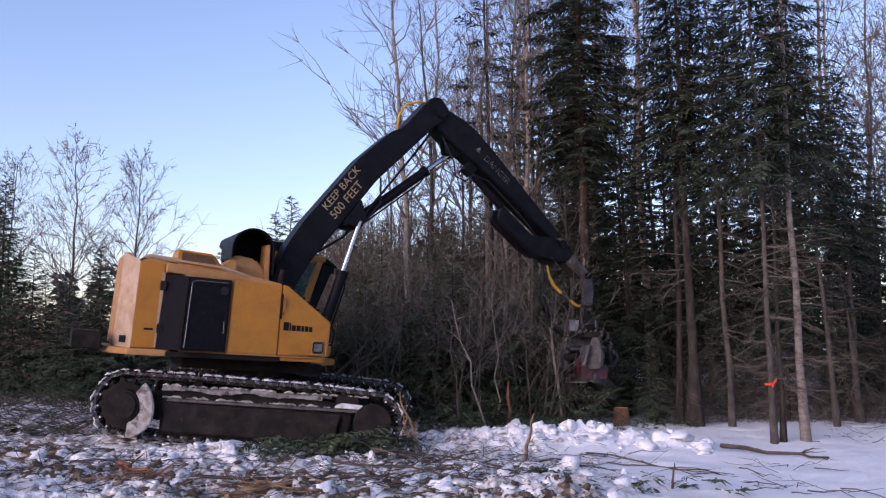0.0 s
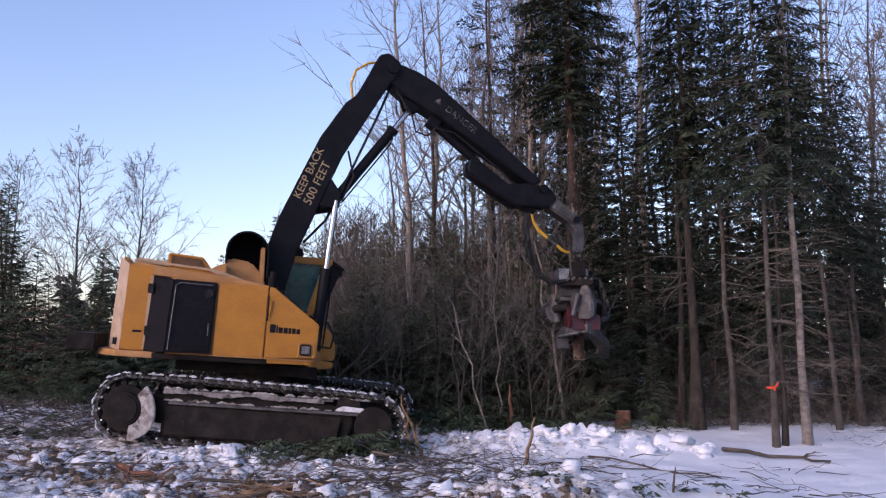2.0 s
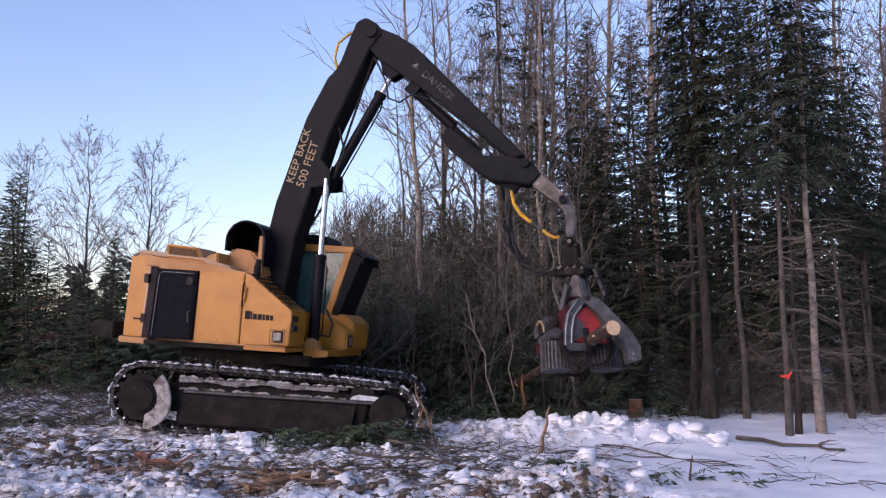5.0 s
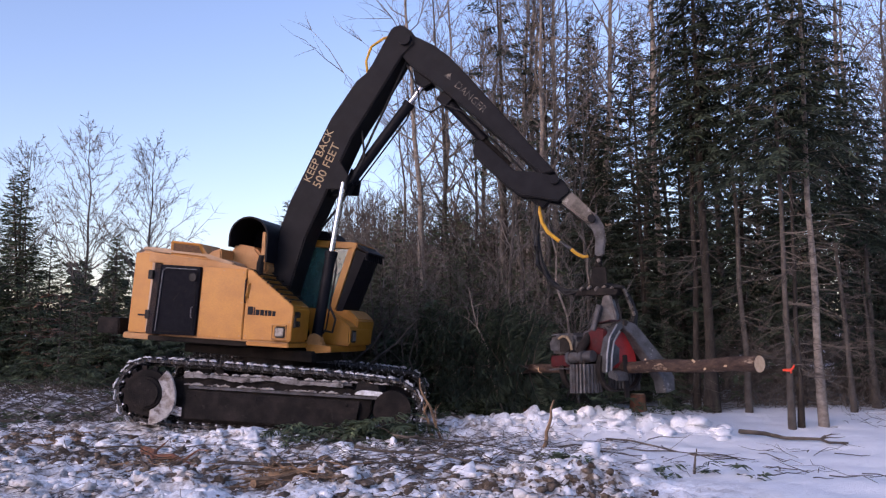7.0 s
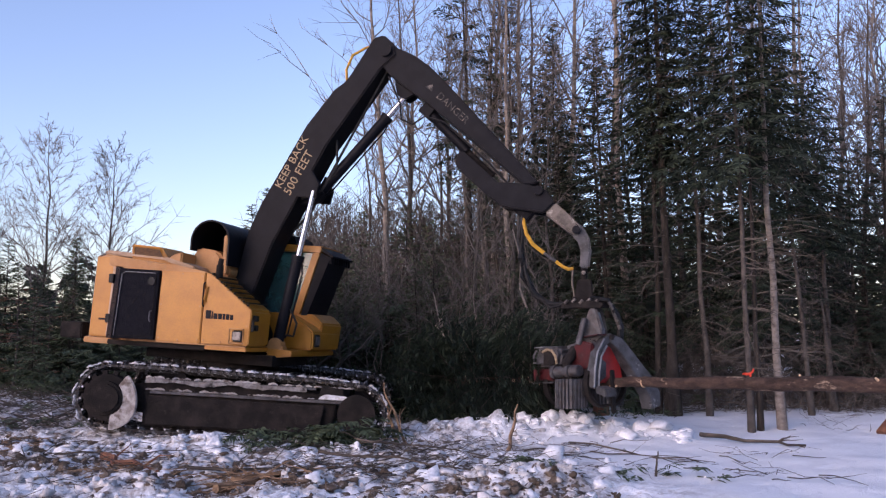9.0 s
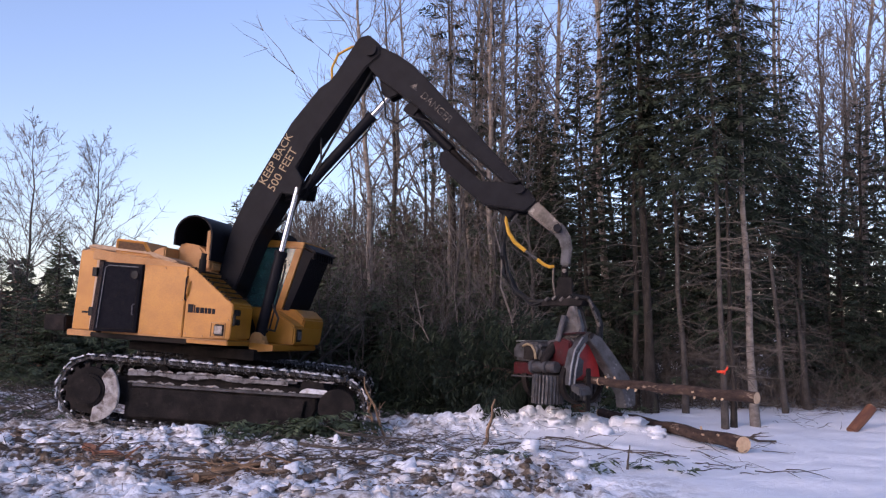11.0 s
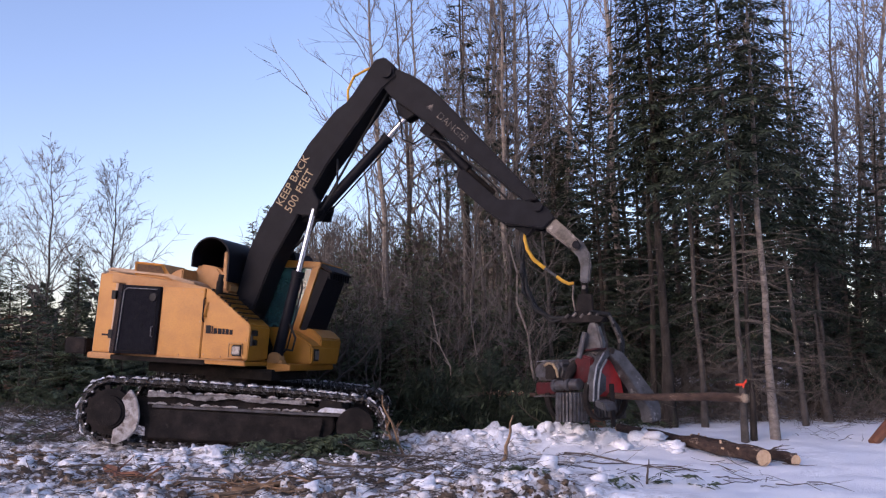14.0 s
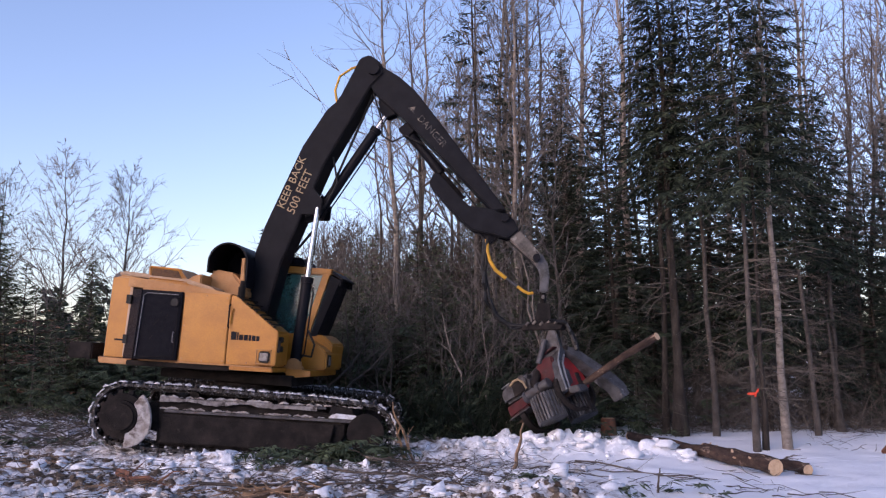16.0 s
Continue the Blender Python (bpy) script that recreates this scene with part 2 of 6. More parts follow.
# ---- geometry helpers ----
class Geo:
    """Collects vertices and faces for one mesh."""
    def __init__(self):
        self.v, self.f = [], []

    def add(self, verts, faces):
        o = len(self.v)
        self.v.extend(tuple(map(float, p)) for p in verts)
        self.f.extend(tuple(i + o for i in q) for q in faces)
        return self

    def box(self, lo, hi, m=None):
        (a, b, c), (d, e, g) = lo, hi
        vs = [Vector(p) for p in ((a, b, c), (d, b, c), (d, e, c), (a, e, c), (a, b, g), (d, b, g), (d, e, g), (a, e, g))]
        if m is not None:
            vs = [m @ p for p in vs]
        return self.add(vs, [(0, 3, 2, 1), (4, 5, 6, 7), (0, 1, 5, 4), (1, 2, 6, 5), (2, 3, 7, 6), (3, 0, 4, 7)])

    def prism(self, profile, y0, y1):
        """A profile in x and z, drawn anticlockwise as seen from -y, drawn out from y0 to y1."""
        k = len(profile)
        vs = [(x, y0, z) for x, z in profile] + [(x, y1, z) for x, z in profile]
        fs = [tuple(range(k)), tuple(reversed(range(k, 2 * k)))]
        fs += [((i + 1) % k, i, i + k, (i + 1) % k + k) for i in range(k)]
        return self.add(vs, fs)

    def tube(self, pts, radii, sides=6, caps=True):
        pts = [Vector(p) for p in pts]
        if isinstance(radii, (int, float)):
            radii = [radii] * len(pts)
        vs, fs = [], []
        for i, p in enumerate(pts):
            d = (pts[min(i + 1, len(pts) - 1)] - pts[max(i - 1, 0)]).normalized()
            u = d.orthogonal().normalized() if i == 0 else (u - d * u.dot(d)).normalized()
            w = d.cross(u)
            for k in range(sides):
                a = 2 * math.pi * k / sides
                vs.append(p + (u * math.cos(a) + w * math.sin(a)) * radii[i])
        for i in range(len(pts) - 1):
            for k in range(sides):
                a, b = i * sides + k, i * sides + (k + 1) % sides
                fs.append((a, b, b + sides, a + sides))
        if caps:
            fs.append(tuple(reversed(range(sides))))
            fs.append(tuple(range((len(pts) - 1) * sides, len(pts) * sides)))
        return self.add(vs, fs)

    def cyl(self, a, b, r, sides=20, r2=None):
        return self.tube([a, b], [r, r if r2 is None else r2], sides)

    def mesh(self, name, mat, bevel=0.0, smooth=False):
        me = bpy.data.meshes.new(name)
        me.from_pydata(self.v, [], self.f)
        if bevel:
            bm = bmesh.new()
            bm.from_mesh(me)
            sharp = [e for e in bm.edges if len(e.link_faces) == 2 and e.calc_face_angle(0) > 0.5]
            bmesh.ops.bevel(bm, geom=sharp, offset=bevel, segments=2, affect="EDGES", clamp_overlap=True)
            bmesh.ops.recalc_face_normals(bm, faces=bm.faces)
            bm.to_mesh(me)
            bm.free()
        me.materials.append(mat)
        if smooth or bevel:
            me.polygons.foreach_set("use_smooth", [True] * len(me.polygons))
            me.set_sharp_from_angle(angle=radians(38))
        me.update()
        return me


def part(name, geo, mat, parent, label="", bevel=0.0, smooth=False, m=None):
    ob = new(name, geo if isinstance(geo, bpy.types.Mesh) else geo.mesh(name, mat, bevel, smooth))
    ob.parent = parent
    if m is not None:
        ob.matrix_basis = m
    if label:
        tagged(ob, label)
    return ob


def thing(name, label, category, m=None, group="", kind="", mesh=None):
    ob = new(name, mesh)
    if m is not None:
        ob.matrix_basis = m
    return tagged(ob, label, category, group, kind)


def lettering(text, size, mat, parent, m, name="lettering", label=""):
    """Raised letters in the built-in font, as one mesh."""
    cu = bpy.data.curves.new("text", "FONT")
    cu.body, cu.size, cu.extrude, cu.resolution_u = text, size, 0.002, 3
    tmp = bpy.data.objects.new("text", cu)
    scene.collection.objects.link(tmp)
    bpy.context.view_layer.update()
    me = bpy.data.meshes.new_from_object(tmp.evaluated_get(bpy.context.evaluated_depsgraph_get()))
    bpy.data.objects.remove(tmp)
    bpy.data.curves.remove(cu)
    me.materials.clear()
    me.materials.append(mat)
    return part(name, me, mat, parent, label, m=m)

# ---- ground: one sheet to the horizon ----
def churn_at(x, y):
    """1 where machine and slash have broken the snow, 0 in the clean snow of the wood."""
    edge = 1.9 + 0.8 * noise.noise((0.0, y * 0.5, 3.1)) - 0.30 * (y - 10.0)
    a = min(1.0, max(0.0, (edge - x) / 1.6 + 0.5))
    b = min(1.0, max(0.0, (24.0 - y) / 6.0))
    wild = 1.0 + 0.9 * min(1.0, max(0.0, (y - 13.8) / 1.5)) * min(1.0, max(0.0, (2.4 - x) / 1.5))
    return a * b * wild


def ground_height(x, y):
    c = min(1.0, churn_at(x, y))
    near = 1.0 if 6.5 < y < 24 and -14 < x < 16 else 0.25
    h = 0.05 * noise.noise((x * 0.35, y * 0.35, 0.0)) + 0.03 * noise.noise((x * 1.3, y * 1.3, 5.0)) * near
    h += c * near * (0.07 * noise.noise((x * 1.1, y * 1.1, 9.0)) + 0.12 * abs(noise.noise((x * 3.1, y * 3.1, 2.0))) + 0.06 * noise.noise((x * 7.0, y * 7.0, 4.0)) + 0.035 * noise.noise((x * 14.0, y * 14.0, 6.0)))
    # pushed-up ridge of snow between the clearing and the wood
    ridge = math.exp(-((y - 13.6 + 0.12 * (x - 2.0)) / 0.55) ** 2) * min(1.0, max(0.0, (x + 0.3) / 0.8)) * min(1.0, max(0.0, (4.2 - x) / 1.2))
    h += ridge * (0.12 + 0.30 * abs(noise.noise((x * 2.3, y * 2.3, 7.0))) + 0.16 * abs(noise.noise((x * 6.5, y * 6.5, 8.0))))
    # footprints and hollows in the clean snow
    h += (1.0 - c) * near * (0.05 * noise.noise((x * 0.9, y * 1.6, 12.0)) - 0.05 * max(0.0, noise.noise((x * 2.6, y * 3.4, 15.0)) - 0.15))
    # heap in front of the track, hump under the rear sprocket
    h += 0.13 * math.exp(-(((x + 2.9) / 0.6) ** 2 + ((y - 12.35) / 0.35) ** 2))
    h += 0.10 * math.exp(-(((x + 4.7) / 1.1) ** 2 + ((y - 13.6) / 1.1) ** 2))
    h += 0.16 * math.exp(-(((x - 0.9) / 0.75) ** 2 + ((y - 9.3) / 0.45) ** 2))
    return h


def steps(lo, hi, fine_lo, fine_hi, fine, grow):
    out, s, p = [], fine, fine_hi
    k = int((fine_hi - fine_lo) / fine)
    mid = [fine_lo + i * (fine_hi - fine_lo) / k for i in range(k + 1)]
    while p < hi:
        s *= grow
        p += s
        out.append(min(p, hi))
    low, s, p = [], fine, fine_lo
    while p > lo:
        s *= grow
        p -= s
        low.append(max(p, lo))
    return low[::-1] + mid + out


def make_ground():
    xs = steps(-600, 600, -8.0, 9.0, 0.05, 1.35)
    ys = steps(-300, 900, 7.6, 17.6, 0.05, 1.35)
    vs, ch = [], []
    for y in ys:
        for x in xs:
            vs.append((x, y, ground_height(x, y)))
            ch.append(churn_at(x, y))
    w = len(xs)
    fs = [(j * w + i, j * w + i + 1, (j + 1) * w + i + 1, (j + 1) * w + i) for j in range(len(ys) - 1) for i in range(w - 1)]
    me = bpy.data.meshes.new("ground")
    me.from_pydata(vs, [], fs)
    at = me.attributes.new("churn", "FLOAT", "POINT")
    at.data.foreach_set("value", ch)
    me.polygons.foreach_set("use_smooth", [True] * len(me.polygons))
    me.materials.append(ground_material())
    thing("ground", "snow-covered clearing with churned slash and mud", "ground", kind="structure", mesh=me)


make_ground()

# ---- the tracked harvester ----
LEAN = 3.59
BASE = pose(-3.073, 14.6, 0, 0, LEAN, 0)
harvester = thing("tracked_harvester", "yellow and black tracked forestry harvester standing on slash and snow", "harvester", BASE)


def arc(cx, cz, r, a0, a1, n):
    return [(cx + r * math.cos(radians(a0 + (a1 - a0) * i / n)), cz + r * math.sin(radians(a0 + (a1 - a0) * i / n))) for i in range(n + 1)]


def along(loop, step):
    """Points at even steps round a closed loop, with the direction there."""
    segs = [(Vector(loop[i]), Vector(loop[(i + 1) % len(loop)])) for i in range(len(loop))]
    total = sum((b - a).length for a, b in segs)
    count = round(total / step)
    out, want, gone = [], 0.0, 0.0
    for a, b in segs:
        ln = (b - a).length
        while want <= gone + ln and len(out) < count:
            out.append((a + (b - a) * ((want - gone) / ln if ln else 0), (b - a).normalized()))
            want += total / count
        gone += ln
    return out


def make_track(y0, y1):
    """One crawler: frame, sprocket, idler, rollers, and its shoes one by one."""
    side = -1 if y0 < 0 else 1
    outer = y0 if side < 0 else y1
    loop = arc(2.03, 0.54, 0.40, -75, 82, 10)
    loop += [(1.2, 0.985), (0.4, 1.0), (-0.6, 1.025)] + arc(-1.53, 0.57, 0.455, 92, 235, 12) + [(-1.15, 0.115), (0.0, 0.10), (1.4, 0.10)]
    shoe = Geo().box((-0.088, y0, -0.012), (0.088, y1, 0.022)).box((-0.075, y0, -0.055), (-0.05, y1, -0.012)).box((0.05, y0 + 0.02, -0.035), (0.07, y1 - 0.02, -0.012))
    shoe.box((-0.10, (y0 + y1) / 2 - 0.11, 0.02), (0.10, (y0 + y1) / 2 - 0.06, 0.085)).box((-0.10, (y0 + y1) / 2 + 0.06, 0.02), (0.10, (y0 + y1) / 2 + 0.11, 0.085))
    me = shoe.mesh("track_shoe", TRACK_IRON)
    track = part("track_frame", Geo().prism([(-1.05, 0.17), (1.60, 0.17), (1.72, 0.50), (1.72, 0.70), (1.35, 0.80), (-1.05, 0.86)], y0 + 0.06, y1 - 0.06)
                 .prism([(-1.62, 0.42), (-1.05, 0.36), (-1.05, 0.80), (-1.62, 0.72)], y0 + 0.14, y1 - 0.14), FRAME_IRON, harvester, "mud-black steel track frame", 0.02)
    for p, d in along(loop, 0.19):
        a = math.degrees(math.atan2(d[1], d[0]))
        part("track_shoe", me, TRACK_IRON, track, m=pose(p[0], 0, p[1], 0, -a, 0))
    o = outer + side * -0.02
    rail = Geo().box((-1.0, o - 0.02, 0.835), (1.42, o + 0.02, 0.87)).box((-0.95, o - 0.03, 0.66), (1.9, o + 0.03, 0.70))
    part("cover_plate", Geo().prism([(-0.98, 0.22), (1.50, 0.22), (1.56, 0.62), (-0.98, 0.64)], o - 0.03 if side < 0 else o, o if side < 0 else o + 0.03), FRAME_IRON, track, "dark frame cover plate", 0.012)
    part("frame_step", Geo().prism([(1.45, 0.70), (1.86, 0.70), (1.80, 0.88), (1.50, 0.90)], o - 0.02, o + 0.02), FRAME_IRON, track, "dark step plate", 0.01)
    for kx in range(6):
        part("plate_bolt", Geo().cyl((-0.85 + kx * 0.44, o, 0.56), (-0.85 + kx * 0.44, o + side * 0.05, 0.56), 0.02, 6), FRAME_IRON, track)
    part("guide_rail", rail, WORN_GREY, track, "scuffed rail with packed snow", 0.006)
    sp = Geo().cyl((-1.53, o - 0.1, 0.57), (-1.53, o + 0.1, 0.57), 0.33, 28).cyl((-1.53, o + side * 0.08, 0.57), (-1.53, o + side * 0.17, 0.57), 0.235, 28).cyl((-1.53, o + side * 0.17, 0.57), (-1.53, o + side * 0.20, 0.57), 0.195, 28)
    for k in range(14):
        a = k * 2 * math.pi / 14
        sp.box((0.24, o - 0.04, -0.035), (0.385, o + 0.04, 0.035), pose(-1.53, 0, 0.57, 0, -math.degrees(a), 0))
    for k in range(8):
        a = k * math.pi / 4
        sp.cyl((-1.53 + 0.215 * math.cos(a), o + side * 0.1, 0.57 + 0.215 * math.sin(a)), (-1.53 + 0.215 * math.cos(a), o + side * 0.118, 0.57 + 0.215 * math.sin(a)), 0.018, 6)
    part("drive_sprocket", sp, FRAME_IRON, track, "dark iron drive sprocket", smooth=True)
    guard = [(x + 0.02 * math.sin(7 * z), z) for x, z in arc(-1.52, 0.56, 0.445, -84, 52, 14) + arc(-1.53, 0.58, 0.255, 44, -74, 12)]
    part("sprocket_guard", Geo().prism(guard, o + side * 0.16 if side < 0 else o + 0.10, o + side * 0.10 if side < 0 else o + 0.16), CAKED, track, "guard plate caked with snow", 0.012)
    idl = Geo().cyl((2.03, o - 0.12, 0.54), (2.03, o + 0.02, 0.54), 0.27, 28).cyl((2.03, o - 0.1, 0.54), (2.03, o + side * 0.06, 0.54), 0.11, 16)
    part("idler_wheel", idl, FRAME_IRON, track, smooth=True)
    for k in range(8):
        x = -0.95 + k * 0.36
        part("track_roller", Geo().cyl((x, y0 + 0.08, 0.27), (x, y1 - 0.08, 0.27), 0.10, 16), FRAME_IRON, track, smooth=True)
    for x in (-0.55, 0.75):
        part("carrier_roller", Geo().cyl((x, y0 + 0.12, 0.90), (x, y1 - 0.12, 0.90), 0.07, 14), FRAME_IRON, track, smooth=True)
    ledge = random.Random(8)
    xs = [-1.02 + 0.07 * i for i in range(34)]
    top = [0.872 + 0.012 * math.sin(x * 5.1) + ledge.uniform(-0.006, 0.006) for x in xs]
    part("ledge_snow", Geo().prism([(x, z - 0.058 + 0.014 * math.sin(x * 8.3) + ledge.uniform(-0.006, 0.006)) for x, z in zip(xs, top)] + [(x, z) for x, z in reversed(list(zip(xs, top)))], o - 0.045, o - 0.024), LEDGE_MIX, track, "packed grey snow on the frame ledge")
    part("step_snow", Geo().prism([(1.46, 0.712), (1.92, 0.712), (1.87, 0.775), (1.58, 0.79), (1.50, 0.76)], o - 0.06, o - 0.03), SNOW_EDGE, track, "snow on the front step", 0.01)
    rim = Geo()
    for p, d in along(loop, 0.19):
        nx, nz = d[1], -d[0]
        for k in range(3):
            q = ledge.uniform(-0.09, 0.09)
            h = ledge.uniform(0.012, 0.030) if p[1] > 0.3 else 0.010
            c = (p[0] + d[0] * q + nx * 0.04, outer + side * ledge.uniform(-0.03, 0.012), p[1] + d[1] * q + nz * 0.04)
            e = (c[0] + d[0] * ledge.uniform(0.05, 0.11), c[1] + ledge.uniform(-0.01, 0.01), c[2] + d[1] * 0.08)
            rim.tube([c, ((c[0] + e[0]) / 2 + nx * h * 0.5, (c[1] + e[1]) / 2, (c[2] + e[2]) / 2 + nz * h * 0.5), e], [h * 0.4, h * 0.75, h * 0.3], 5)
        if p[1] < 0.9:
            rim.cyl((p[0] - nx * 0.05, outer + side * 0.0, p[1] - nz * 0.05), (p[0] - nx * 0.05, outer + side * 0.02, p[1] - nz * 0.05), 0.016, 6)
    tagged(part("shoe_snow", rim, SNOW_EDGE, track, "frozen snow along the track shoes", smooth=True), kind="stuff")
    rng = random.Random(5)
    crust = Geo()
    for _ in range(110):
        x, s = rng.uniform(-1.0, 1.9), rng.uniform(0.012, 0.042)
        zz = rng.choice((0.88, 0.71))
        crust.tube([(x - s * 1.6, o + rng.uniform(-0.02, 0.05), zz), (x, o + rng.uniform(0, 0.05), zz + s * 0.4), (x + s * 1.6, o + 0.02, zz)], [s * 0.3, s * 0.55, s * 0.25], 5)
    tagged(part("snow_crust", crust, CAKED, track, "packed snow on the track frame", smooth=True), kind="stuff")


make_track(-1.62, -0.98)
make_track(0.98, 1.62)
part("car_body", Geo().box((-1.2, -1.0, 0.45), (1.4, 1.0, 0.85)).prism([(-0.9, 0.85), (1.0, 0.85), (0.75, 1.02), (-0.65, 1.02)], -0.8, 0.8), FRAME_IRON, harvester, "muddy steel carbody between the tracks", 0.03)
part("slew_ring", Geo().cyl((0, 0, 1.0), (0, 0, 1.24), 0.62, 36), FRAME_IRON, harvester, smooth=True)

# upper structure: deck with the panels, doors and guards on it
YS = -1.35
upper = part("upper_structure", Geo().box((-1.62, -1.30, 1.30), (0.02, 1.30, 1.375)), FRAME_IRON, harvester, "dark slewing deck of the harvester", 0.012)
part("front_sill", Geo().box((0.024, -1.33, 1.32), (0.70, 1.30, 1.385)).prism([(0.70, 1.22), (1.10, 1.27), (1.10, 1.36), (0.70, 1.375)], -0.58, 1.30), YELLOW, upper, "yellow front sill of the deck", 0.012)
part("side_lip", Geo().box((-0.78, -1.365, 1.378), (0.70, -1.30, 1.398)), YELLOW_DUSTY, upper, "worn lip under the side panels", 0.005)
part("rear_bumper", Geo().add([(-1.56, -1.24, 1.30), (-1.56, -1.24, 1.39), (-2.12, -1.16, 1.39), (-2.12, -1.16, 1.30), (-2.44, -0.56, 1.39), (-2.44, -0.56, 1.30), (-2.44, 0.95, 1.39), (-2.44, 0.95, 1.30), (-1.56, 0.95, 1.39), (-1.56, 0.95, 1.30)],
     [(0, 1, 2, 3), (3, 2, 4, 5), (5, 4, 6, 7), (7, 6, 8, 9), (9, 8, 1, 0), (1, 8, 6, 4, 2), (0, 3, 5, 7, 9)]), YELLOW_DUSTY, upper, "scraped tan bumper plate under the rear", 0.012)
part("deck_underside", Geo().prism([(-1.3, 1.13), (0.85, 1.10), (0.85, 1.268), (-1.3, 1.268)], -0.7, 0.7), FRAME_IRON, upper, "dark underside of the deck", 0.01)
part("engine_housing", Geo().prism([(-1.47, 1.375), (-0.02, 1.375), (-0.02, 2.44), (-0.38, 2.50), (-1.47, 2.64)], -1.30, 0.30), YELLOW_DUSTY, upper, "weathered yellow engine housing", 0.03)
part("rear_housing", Geo().prism([(-2.04, 1.395), (-1.474, 1.375), (-1.474, 2.64), (-1.98, 2.70), (-2.04, 2.62)], -1.05, 0.30), YELLOW_DUSTY, upper, "weathered yellow rear housing", 0.03)
part("engine_housing", Geo().prism([(-2.0, 1.375), (-0.62, 1.375), (-0.62, 2.44), (-1.55, 2.66), (-1.98, 2.70), (-2.04, 2.62)], 0.306, 1.30), YELLOW_DUSTY, upper, "weathered yellow engine housing", 0.03)
part("hood_top", Geo().prism([(-2.02, 2.70), (-0.9, 2.62), (-0.40, 2.505), (-0.42, 2.56), (-0.95, 2.70), (-1.96, 2.76)], -1.02, 1.1), HOOD_DUST, upper, "dust-pale hood top", 0.02)
part("hood_edge", Geo().prism([(-1.70, 2.50), (-0.02, 2.44), (-0.02, 2.465), (-0.40, 2.53), (-1.50, 2.63), (-1.70, 2.63)], -1.31, -1.021), YELLOW_DUSTY, upper, "weathered yellow hood shoulder", 0.012)
part("counterweight", Geo().prism([(-2.30, 1.40), (-2.045, 1.40), (-2.045, 2.66), (-2.10, 2.78), (-2.24, 2.80)], -0.52, 0.95), YELLOW_DUSTY, upper, "tan counterweight at the rear", 0.04)
part("corner_panel", Geo().prism([(-2.085, 1.40), (-1.735, 1.40), (-1.705, 2.60), (-1.75, 2.64), (-2.05, 2.65)], -1.10, -1.055), YELLOW, upper, "yellow corner panel", 0.012)
part("panel_edge", Geo().prism([(-1.775, 1.42), (-1.725, 1.42), (-1.695, 2.50), (-1.745, 2.50)], -1.118, -1.104), HOOD_DUST, upper, "paint-worn edge of the corner panel", 0.004)
part("rear_corner", Geo().add([(-2.09, -1.09, 1.39), (-2.30, -0.50, 1.40), (-2.245, -0.50, 2.79), (-2.055, -1.09, 2.65), (-2.05, -1.04, 1.39), (-2.25, -0.48, 1.40), (-2.20, -0.48, 2.75), (-2.02, -1.04, 2.62)],
     [(0, 1, 2, 3), (7, 6, 5, 4), (0, 4, 5, 1), (1, 5, 6, 2), (2, 6, 7, 3), (3, 7, 4, 0)]), HOOD_DUST, upper, "slanted pale rear corner plate")
part("rear_step", Geo().box((-2.86, -0.75, 1.34), (-2.46, 0.75, 1.60)), FRAME_IRON, upper, "dark toolbox step behind the counterweight", 0.02)
part("step_arm", Geo().box((-2.50, -0.55, 1.345), (-2.25, -0.45, 1.385)).box((-2.50, 0.45, 1.345), (-2.25, 0.55, 1.385)), FRAME_IRON, upper)
def slab(front, back):
    """A closed plate between two outlines of the same count."""
    k = len(front)
    return Geo().add(front + back, [tuple(range(k)), tuple(reversed(range(k, 2 * k)))] + [((i + 1) % k, i, i + k, (i + 1) % k + k) for i in range(k)])


door = part("engine_door", slab([(-1.44, -1.475, 1.40), (-0.80, -1.375, 1.41), (-0.78, -1.375, 2.455), (-1.39, -1.455, 2.46)], [(-1.44, -1.31, 1.40), (-0.80, -1.31, 1.41), (-0.78, -1.31, 2.455), (-1.39, -1.31, 2.46)]), MESH_DARK, upper, "black mesh engine door", 0.008)
part("door_return", slab([(-1.755, -1.135, 1.39), (-1.446, -1.475, 1.40), (-1.396, -1.455, 2.46), (-1.70, -1.115, 2.50)], [(-1.72, -1.06, 1.39), (-1.446, -1.31, 1.40), (-1.396, -1.31, 2.46), (-1.66, -1.06, 2.50)]), MESH_DARK, upper, "black slanted side of the door bay", 0.008)
def on_door(u, v, out=0.012):
    """A point on the door: u from the hinge side, v upwards."""
    a, b = Vector((-1.44, -1.475, 1.40)).lerp(Vector((-0.80, -1.375, 1.41)), u), Vector((-1.39, -1.455, 2.46)).lerp(Vector((-0.78, -1.375, 2.455)), u)
    return a.lerp(b, v) + Vector((0.02, -out, 0))
part("door_frame", Geo().tube([on_door(0.03, 0.04), on_door(0.03, 0.92), on_door(0.12, 0.955), on_door(0.88, 0.955)], 0.008, 5), EDGE_WORN, door, "thin scraped metal door edge")
part("door_frame", Geo().tube([on_door(0.90, 0.05), on_door(0.90, 0.40), on_door(0.90, 0.93)], 0.005, 5), FRAME_IRON, door)
part("door_frame", Geo().tube([on_door(0.03, 0.04), on_door(0.90, 0.05)], 0.006, 5), FRAME_IRON, door)
part("door_vent", Geo().cyl(on_door(0.80, 0.84, 0.0), on_door(0.80, 0.84, 0.02), 0.06, 20), RUBBER, door, smooth=True)
